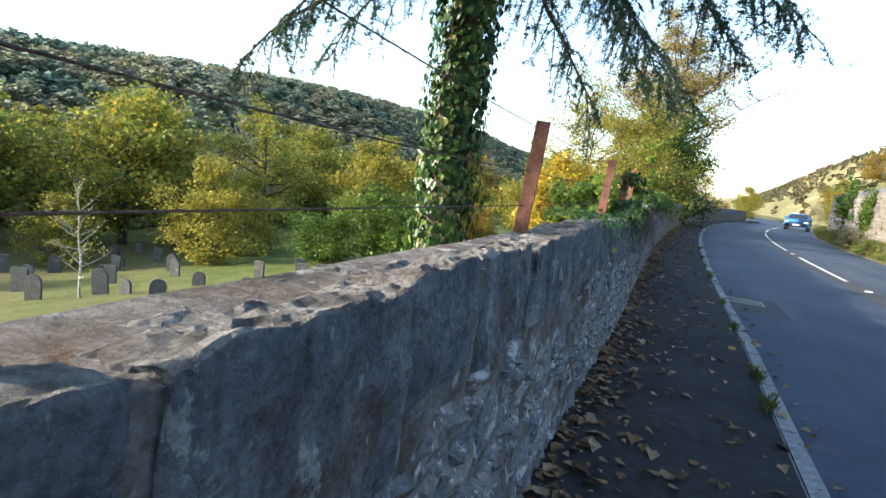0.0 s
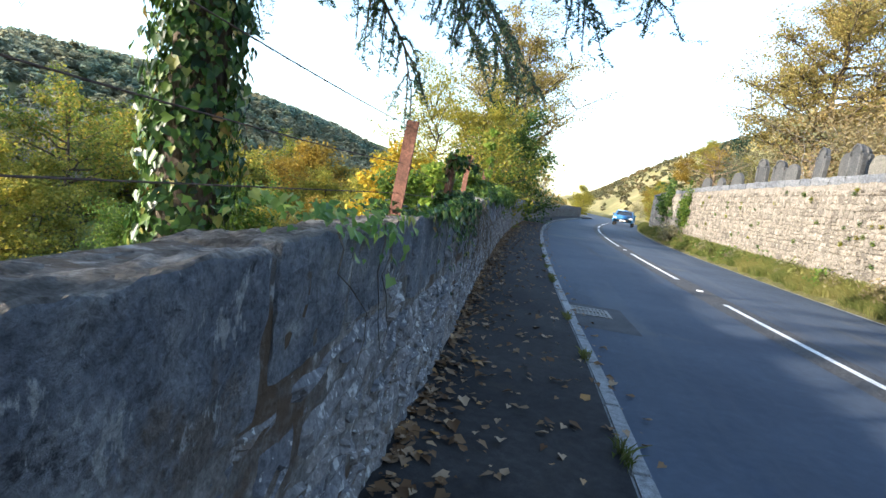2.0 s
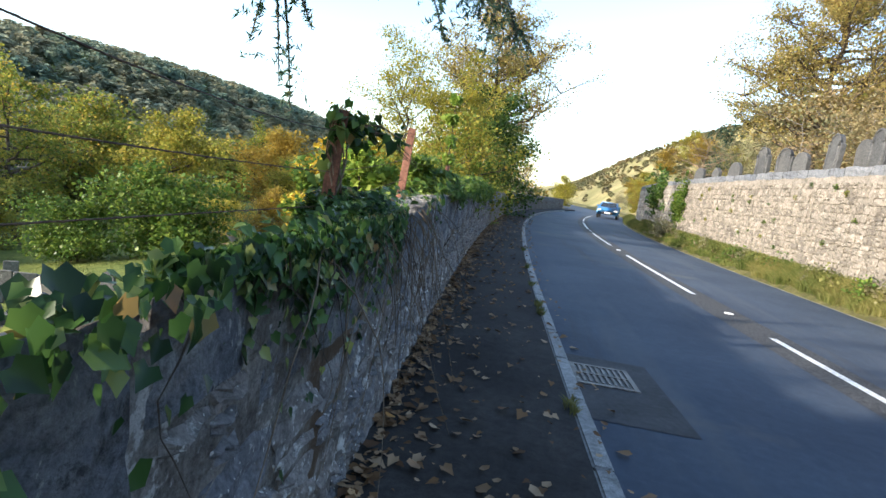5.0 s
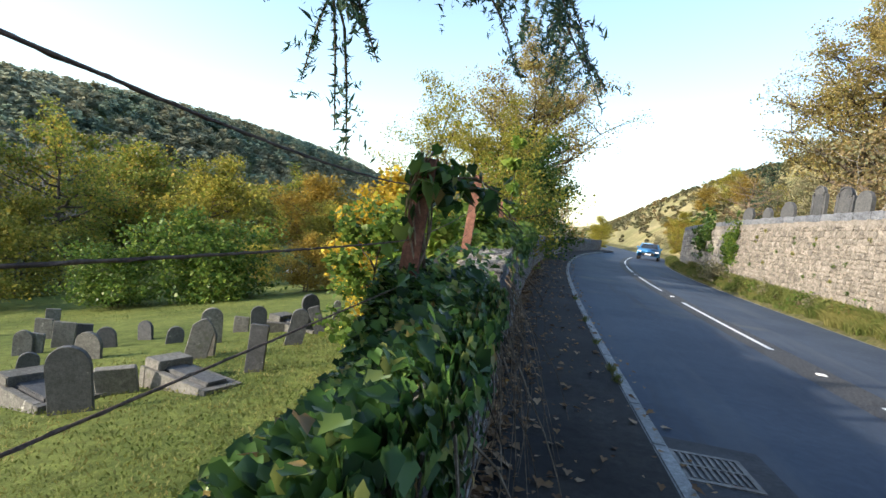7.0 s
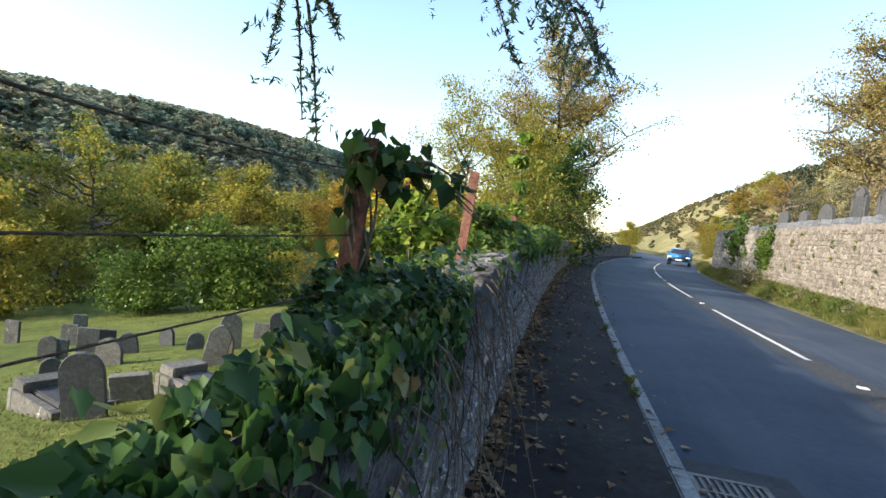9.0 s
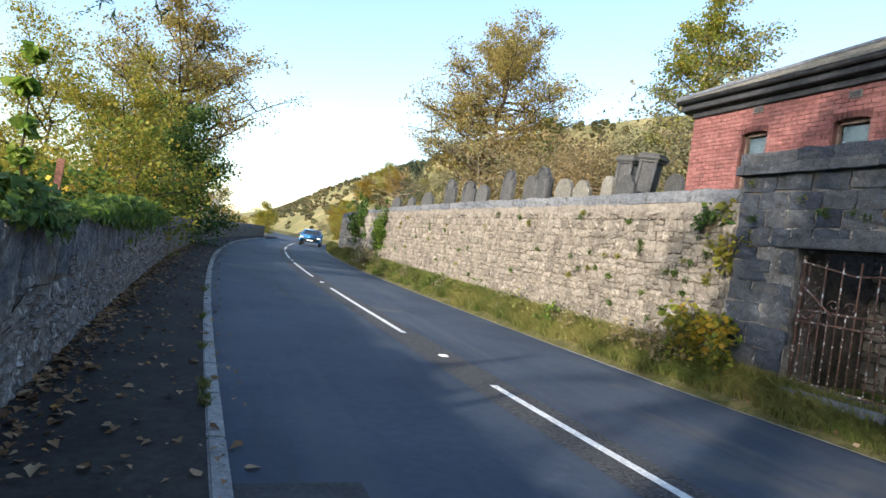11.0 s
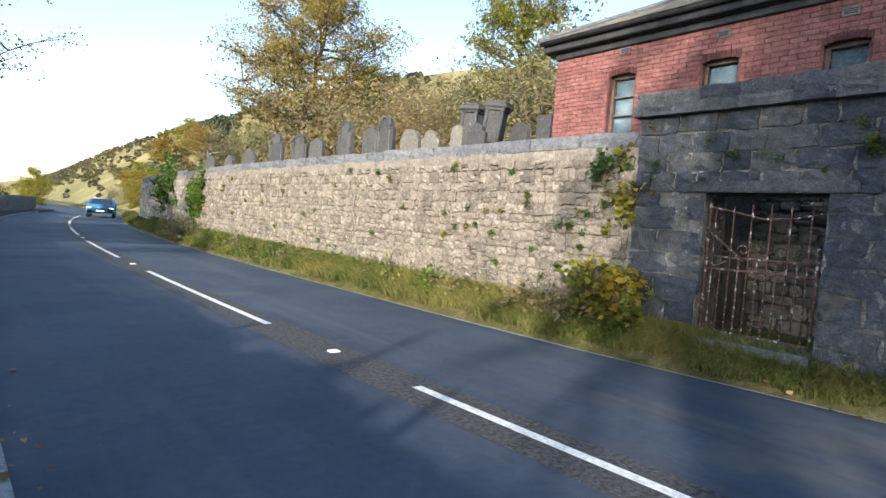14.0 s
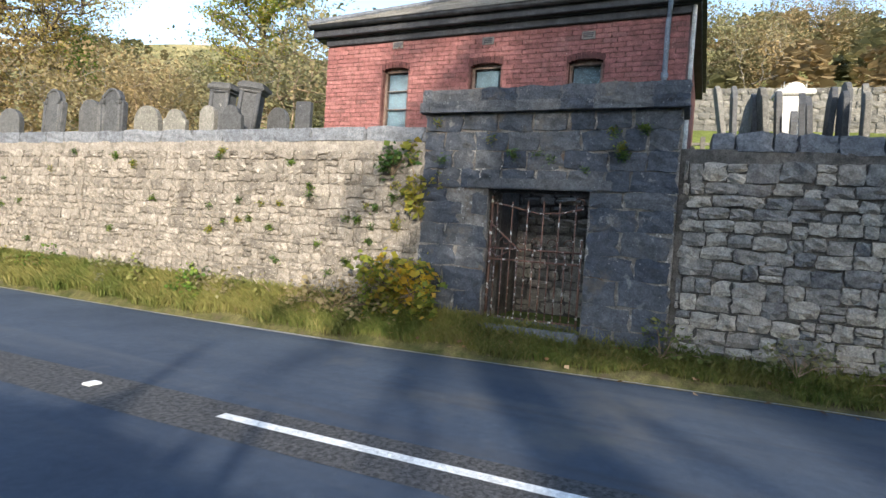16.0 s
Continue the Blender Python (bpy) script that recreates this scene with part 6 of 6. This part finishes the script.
ivy_patch("ivy", "green ivy spreading along the wall top by a post", 5.25, 6.4, 620, 0.032, 2, 0.05, 0.04, 0.04)
ivy_patch("ivy", "light green ivy trailing along the wall top", 3.85, 4.75, 190, 0.030, 3, 0.045, 0.06, 0.05, L_IVYLIGHT, back=-0.32)
ivy_patch("ivy", "green ivy hanging over the wall face", 8.7, 9.5, 120, 0.04, 4, 0.05, 0.05, 0.05)
ivy_patch("ivy", "green creeper spilling over the wall top", 10.8, 12.6, 1300, 0.055, 5, 0.03, 0.2, 0.12, L_DARKGREEN)
ivy_patch("ivy", "green creeper along the far wall top", 13.0, 24.0, 7000, 0.07, 6, 0.06, 0.22, 0.15, L_GREEN)
# the ivy-wrapped post
px, py, pz, ph, pl = POSTS[4]
wrapped = thing("ivy", "twining ivy stems and glossy leaves wrapped round a fence post", "ivy", at=(px, py + 0.01, pz - 0.1))
rng = np.random.default_rng(71)
s = Soup()
for i in range(8):
    turn, r0 = rng.choice([-1, 1]) * rng.uniform(3, 7), rng.uniform(0.036, 0.05)
    s.tube([Vector((r0 * math.cos(a * turn + i) + 0.025 * a, r0 * math.sin(a * turn + i) + 0.02, a * 0.56)) for a in np.linspace(0, 1, 18)], [0.0055 - 0.003 * a for a in np.linspace(0, 1, 18)], 5)
for i in range(6):
    reach = rng.uniform(0.12, 0.34)
    s.tube(spline((0.03, 0.02, 0.46), (0.03 + reach, 0.03 + 0.5 * reach, 0.42 - rng.uniform(0, 0.16)), (0, 0, 0.06), 7, rng), [0.005, 0.0045, 0.004, 0.0035, 0.003, 0.002, 0.0012], 4)
tagged(part("stem_tangle", s.mesh("stem_tangle", M_VINE, True), wrapped, "thin brown twining stems"), kind="stuff")
c = np.concatenate([rng.normal(0, 1, (110, 3)) * (0.04, 0.05, 0.036) + (0.05, 0.02, 0.47), rng.normal(0, 1, (50, 3)) * (0.06, 0.08, 0.03) + (0.14, 0.08, 0.46), rng.normal(0, 1, (30, 3)) * (0.035, 0.04, 0.12) + (0.01, 0.0, 0.25)])
tagged(part("foliage", leaf_mesh("foliage", c, 0.046, L_IVY, ivy=True, rng=rng), wrapped), kind="stuff")
# bare stems that trail from the ivy over the wall's face
trails = thing("ivy_runner", "bare brown ivy runners hanging down the wall face", "ivy")
s = Soup()
for i in range(46):
    yy = rng.uniform(6.5, 9.2)
    p = Vector((kerb_x(yy) + wall_u(yy) + 0.05, yy, top_l(yy) + rng.uniform(-0.05, 0.03)))
    way, pts = Vector((rng.uniform(0.01, 0.05), rng.normal(0, 0.05), -0.02)), []
    for j in range(9):
        pts.append(p.copy())
        way += Vector((rng.normal(-0.004, 0.010), rng.normal(0, 0.015), -rng.uniform(0.004, 0.022)))
        p += way
        p.x = max(p.x, kerb_x(p.y) + wall_u(p.y) + 0.05)
        p.z = max(p.z, 0.09)
    s.tube(pts, [0.003 * (1 - j / 11) for j in range(9)], 4)
tagged(part("stem_tangle", s.mesh("stem_tangle", M_VINE), trails), kind="stuff")

# ---- verge, wall plants, fallen leaves ----


def grass_blades(name, label, pts, hmin, hmax, mat, seed, width=0.012, category="grass"):
    rng = np.random.default_rng(seed)
    p = np.asarray(pts)
    n = len(p)
    h = rng.uniform(hmin, hmax, n)[:, None]
    an = rng.uniform(0, 2 * math.pi, n)
    side = np.stack([np.cos(an), np.sin(an), np.zeros(n)], 1) * (width * rng.uniform(0.5, 1.5, n)[:, None])
    bend = np.stack([rng.normal(0, 0.38, n), rng.normal(0, 0.38, n), np.ones(n)], 1)
    mid = p + bend * np.array([0.4, 0.4, 0.6]) * h
    v = np.stack([p - side, mid - side * 0.8, p + bend * np.array([1.1, 1.1, 0.92]) * h, mid + side * 0.8, ], 1)
    return solid(name, quads_mesh(name, v, n, mat, 4), label, category, kind="stuff")


def verge_points(n, y0, y1, seed, u0=0.03, u1=6.40):
    rng = np.random.default_rng(seed)
    y = rng.uniform(y0, y1, n)
    e = np.array([edge_r(v) for v in y]) + 0.03 if u0 < 1 else np.full(n, u0)
    u = e + (u1 - e) * rng.beta(1.25, 0.9, n)
    u = np.where(u < e + 0.05 + 0.05 * np.sin(y * 2.1) + 0.04 * np.sin(y * 5.7), u + 0.12, u)
    x = np.array([kerb_x(v) for v in y]) + u
    return np.stack([x, y, [ground_z(a, b) - 0.02 for a, b in zip(x, y)]], 1)


grass_blades("verge_grass", "rough green and straw-coloured grass verge below the retaining wall", verge_points(56000, 3.5, 22, 1), 0.06, 0.3, L_GRASS, 1)
grass_blades("verge_grass", "rough green and straw-coloured grass verge below the far retaining wall", verge_points(42000, 22, 62, 2), 0.10, 0.36, L_GRASS, 2, 0.016)
grass_blades("tall_verge_grass", "tall straw-coloured grass and weeds at the foot of the wall", verge_points(9000, 3.5, 40, 3, 6.1, 6.38), 0.2, 0.5, L_GRASS, 3, 0.010)
rs = np.random.default_rng(55)
tuft = []
for yk in (4.9, 5.6, 7.4, 8.9, 11.6, 12.0, 13.4, 15.2, 18.0, 3.1):
    k = rs.integers(25, 90)
    yy = yk + rs.normal(0, 0.06, k)
    tuft.append(np.stack([np.array([kerb_x(v) for v in yy]) - 0.115 + rs.normal(0, 0.02, k), yy, np.full(k, 0.07)], 1))
grass_blades("kerb_weed", "small green grass tufts growing along the kerb", np.concatenate(tuft), 0.03, 0.11, L_GRASS, 5, 0.007)
gl = np.random.default_rng(56)
yy = gl.uniform(10, 32, 60000)
xx = -2.2 - gl.exponential(6.0, 60000)
grass_blades("graveyard_grass", "short green grass of the old graveyard", np.stack([xx, yy, [ground_z(a, b) - 0.01 for a, b in zip(xx, yy)]], 1), 0.02, 0.08, L_GRASS, 7, 0.016)
yy, xx = gl.uniform(3, 13, 22000), 8.0 + gl.uniform(0, 13, 22000)
keep = (xx > 14.2) | (yy < 10.0)
xx, yy = xx[keep], yy[keep]
grass_blades("cemetery_grass", "short bright green grass of the upper cemetery", np.stack([xx, yy, [ground_z(a, b) - 0.01 for a, b in zip(xx, yy)]], 1), 0.04, 0.14, L_GRASS, 8, 0.02)

for i in range(66):
    y = 13.4 + 16 * rs.random() ** 1.7 if i < 54 else rs.uniform(10.3, 12.9)
    z = rs.uniform(0.8, 2.55) if i < 54 else rs.uniform(2.2, 2.9)
    x = kerb_x(y) + WALL_R - 0.06 - (0.06 if i >= 54 else 0)
    k = int(rs.integers(30, 110))
    c = np.array([x, y, z]) + rs.normal(0, 1, (k, 3)) * np.array([0.025, 0.034, 0.03])
    plant = thing("wall_plant", "small green plant rooted in a wall joint", "plant", at=(x, y, z), group="wall plants")
    tagged(part("foliage", leaf_mesh("foliage", c - np.array([x, y, z]), 0.045, (L_GREEN, L_OAK, L_DARKGREEN)[i % 3], rng=rs, flat=0.3, narrow=0.16), plant), kind="stuff")


def creeper(name, label, c0, spread, n, size, mat, seed, category="bush"):
    rng = np.random.default_rng(seed)
    ob = thing(name, label, category, at=c0)
    cs = rng.normal(0, 1, (max(6, n // 22), 3)) * spread
    c = cs[rng.integers(len(cs), size=n)] + rng.normal(0, 0.07, (n, 3))
    c[:, 2] = np.maximum(c[:, 2], -c0[2] + 0.3)
    s = Soup()
    for p in cs[:30]:
        s.tube(spline((0, 0, -min(0.25, c0[2] * 0.4)), tuple(p), (0, 0, 0.08), 5, rng), [0.008, 0.007, 0.006, 0.004, 0.002], 4)
    tagged(part("stem_tangle", s.mesh("stem_tangle", M_TWIG), ob), kind="stuff")
    tagged(part("foliage", leaf_mesh("foliage", c, size, mat, rng=rng, flat=0.2), ob), kind="stuff")


WX = kerb_x(13) + WALL_R
creeper("bramble", "yellowing bramble bush growing against the wall beside the gateway", (WX - 0.22, 13.35, 0.75), (0.14, 0.36, 0.26), 1100, 0.075, L_OAK, 1)
creeper("bramble", "golden-leaved bramble sprays beside the gateway", (WX - 0.3, 13.0, 0.85), (0.08, 0.18, 0.18), 150, 0.085, L_GOLD, 2)
creeper("creeper", "yellow-green creeper hanging down the wall beside the gateway", (WX - 0.08, 13.2, 2.05), (0.04, 0.12, 0.26), 210, 0.08, L_YELLOW, 3)
creeper("creeper", "dark fern tuft below the coping stones", (WX - 0.08, 13.55, 2.42), (0.05, 0.16, 0.05), 260, 0.06, L_DARKGREEN, 4)
creeper("creeper", "bright green creeper covering part of the far retaining wall", (kerb_x(31) + WALL_R - 0.06, 31.2, 1.75), (0.06, 0.45, 0.5), 2400, 0.09, L_GREEN, 5)
creeper("creeper", "dark ivy bush on top of the far retaining wall", (kerb_x(36) + WALL_R - 0.1, 36.5, 2.3), (0.2, 0.9, 0.5), 2400, 0.11, L_DARKGREEN, 6)
creeper("bramble", "brown bramble clump at the foot of the far wall", (kerb_x(31) + WALL_R - 0.4, 32.0, 0.6), (0.25, 1.0, 0.25), 1500, 0.07, L_SCRUB, 7)
creeper("bramble", "brown bramble clump on the verge by the gateway", (WX - 0.3, 14.2, 0.5), (0.15, 0.4, 0.12), 700, 0.05, L_SCRUB, 8)

rv = np.random.default_rng(44)
for i in range(15):
    y = 14.6 + i * 1.15 + rv.normal(0, 0.4)
    creeper("weed_clump", "tangled weed clump in the verge below the wall", (kerb_x(y) + WALL_R - 0.22 - abs(rv.normal(0, 0.08)), y, 0.42), (0.09, 0.24, 0.09 + 0.05 * rv.random()), 260, 0.05, (L_GRASS, L_SCRUB, L_GREEN)[i % 3], 20 + i, "weed")
for i in range(7):
    y = 4.2 + i * 0.95 + rv.normal(0, 0.2)
    creeper("weed_clump", "dry brown weed clump in the verge below the rubble wall", (kerb_x(y) + WALL_R - 0.16, y, 0.42), (0.06, 0.2, 0.1), 190, 0.045, (L_GRASS, L_SCRUB)[i % 2], 50 + i, "weed")

rng = np.random.default_rng(123)
n = 5200
yy = rng.uniform(0.5, 34, n)
u = np.where(rng.random(n) < 0.72, rng.exponential(0.11, n), rng.uniform(0.05, 1.4, n))
u = (u + np.array([wall_u(v) for v in yy]) + 0.04).clip(-2, 0.35)
zz = np.where(u < -0.11, 0.085, np.where(u < 0, 0.097, 0.014)) + rng.uniform(0, 0.02, n)
c = np.stack([np.array([kerb_x(v) for v in yy]) + u, yy, zz], 1)
solid("fallen_leaves", leaf_mesh("fallen_leaves", c, 0.044, L_DEAD, rng=rng, flat=0.75, ivy=True, lean=np.tile((0.0, 0.0, 1.0), (n, 1)), spread=0.5), "dry brown autumn leaves gathered along the foot of the wall", "leaves", kind="stuff")
n = 260
yy, u = rng.uniform(3, 24, n), rng.uniform(5.85, 6.35, n)
xx = np.array([kerb_x(v) for v in yy]) + u
solid("fallen_leaves", leaf_mesh("fallen_leaves", np.stack([xx, yy, [max(0.012, ground_z(a, b) + 0.1) for a, b in zip(xx, yy)]], 1), 0.06, L_DEAD, rng=rng, flat=0.8), "dry brown leaves caught in the verge grass", "leaves", kind="stuff")

# ---- the car down the road ----


def car(at, rz):
    ob = thing("car", "blue estate car on the far lane with dark windows", "car", at=at, rz=rz)
    prof = [(-2.15, 0.35), (-2.2, 0.62), (-2.1, 0.82), (-1.05, 0.98), (-0.35, 1.42), (0.5, 1.5), (1.6, 1.44), (2.1, 1.02), (2.2, 0.8), (2.16, 0.35)]
    bm = bmesh.new()
    rows = []
    for x, ins in ((-0.88, 0.1), (-0.9, 0.0), (0.9, 0.0), (0.88, 0.1)):
        rows.append([bm.verts.new((x * (0.78 if z > 1.2 else 1.0) + 0, y, z - ins * 0.1)) for y, z in prof])
    for a, b in zip(rows, rows[1:]):
        for i in range(len(prof)):
            j = (i + 1) % len(prof)
            bm.faces.new((a[i], a[j], b[j], b[i]))
    bm.faces.new(rows[0]), bm.faces.new(rows[-1][::-1])
    bmesh.ops.recalc_face_normals(bm, faces=bm.faces[:])
    bmesh.ops.bevel(bm, geom=bm.edges[:], offset=0.04, segments=2, affect="EDGES")
    body = part("body", bm_mesh("body", bm, M_BLUE, True), ob)
    part("windscreen", mesh_of("windscreen", [(-0.74, -1.0, 1.03), (0.74, -1.0, 1.03), (0.6, -0.42, 1.41), (-0.6, -0.42, 1.41)], [(0, 1, 2, 3)], M_CARGLASS), body)
    for s in (-1, 1):
        part("side_window", mesh_of("side_window", [(s * 0.905, -0.8, 1.02), (s * 0.905, 1.6, 1.02), (s * 0.735, 1.3, 1.38), (s * 0.735, -0.3, 1.38)], [(0, 1, 2, 3)], M_CARGLASS), body)
        part("headlight", box("headlight", (s * 0.72 - 0.16, s * 0.72 + 0.16, -2.2, -2.05, 0.66, 0.8), M_STUD, 0.03), body)
        part("mirror", box("mirror", (s * 1.0 - 0.09, s * 1.0 + 0.09, -0.72, -0.6, 1.0, 1.14), M_BLUE, 0.03), body)
        for y in (-1.38, 1.35):
            wheel = part("wheel", Soup().tube([Vector((s * 0.74, y, 0.33)), Vector((s * 0.92, y, 0.33))], [0.33, 0.33], 20).mesh("wheel", M_RUBBER), ob)
            part("rim", Soup().tube([Vector((s * 0.8, y, 0.33)), Vector((s * 0.93, y, 0.33))], [0.21, 0.2], 14).mesh("rim", M_CHROME), wheel)
    part("grille", box("grille", (-0.5, 0.5, -2.22, -2.1, 0.42, 0.62), M_RUBBER, 0.02), body)
    part("number_plate", box("number_plate", (-0.26, 0.26, -2.235, -2.2, 0.46, 0.57), M_STUD, 0.005), body)


CY = 60.0
car((kerb_x(CY) + 4.25, CY, 0.0), heading(CY) + 0)

# ---- bricks of the building, last ----
rng = np.random.default_rng(13)
bricks = [mesh_of("brick", *stone_data(np.random.default_rng(300 + i), 0.1, 3, 0.5, 0.99, 0.1), M_BRICK) for i in range(6)]
rest = Soup()
count = 0
order = []
z, r = BZ0 + 0.04, 0
while z < BZ1 - 0.12:
    x = (-0.1 if r % 2 else 0.0)
    while x < BL - 0.02:
        a, b = max(x, 0.0), min(x + 0.215, BL)
        spans = [(a, b)]
        for wa, wb, z0, z1 in WINS:
            if z0 - 0.07 < z + 0.04 < z1 + 0.09:
                spans = [q for s in spans for q in ((s[0], min(s[1], wa - 0.03)), (max(s[0], wb + 0.03), s[1])) if q[1] - q[0] > 0.03]
        for s in spans:
            order.append((s[0], s[1], z))
        x += 0.225
    z += 0.075
    r += 1
for a, b, z in sorted(order, key=lambda q: (q[2] < 3.2, abs(q[0] - 2.4))):
    m = pose((a + b) / 2, -0.012, z + 0.033, 0, 0, 180) @ Matrix.Diagonal((b - a, 0.016, 0.066, 1))
    if count < 295:
        part("brick", bricks[count % 6], wall_h, m=m)
        count += 1
    else:
        v, f = stone_data(rng, 0.1, 3, 0.5, 0.99, 0.1)
        mm = np.array(m)
        rest.add(v @ mm[:3, :3].T + mm[:3, 3], f)
tagged(part("brickwork", rest.mesh("brickwork", M_BRICK), wall_h), kind="stuff")
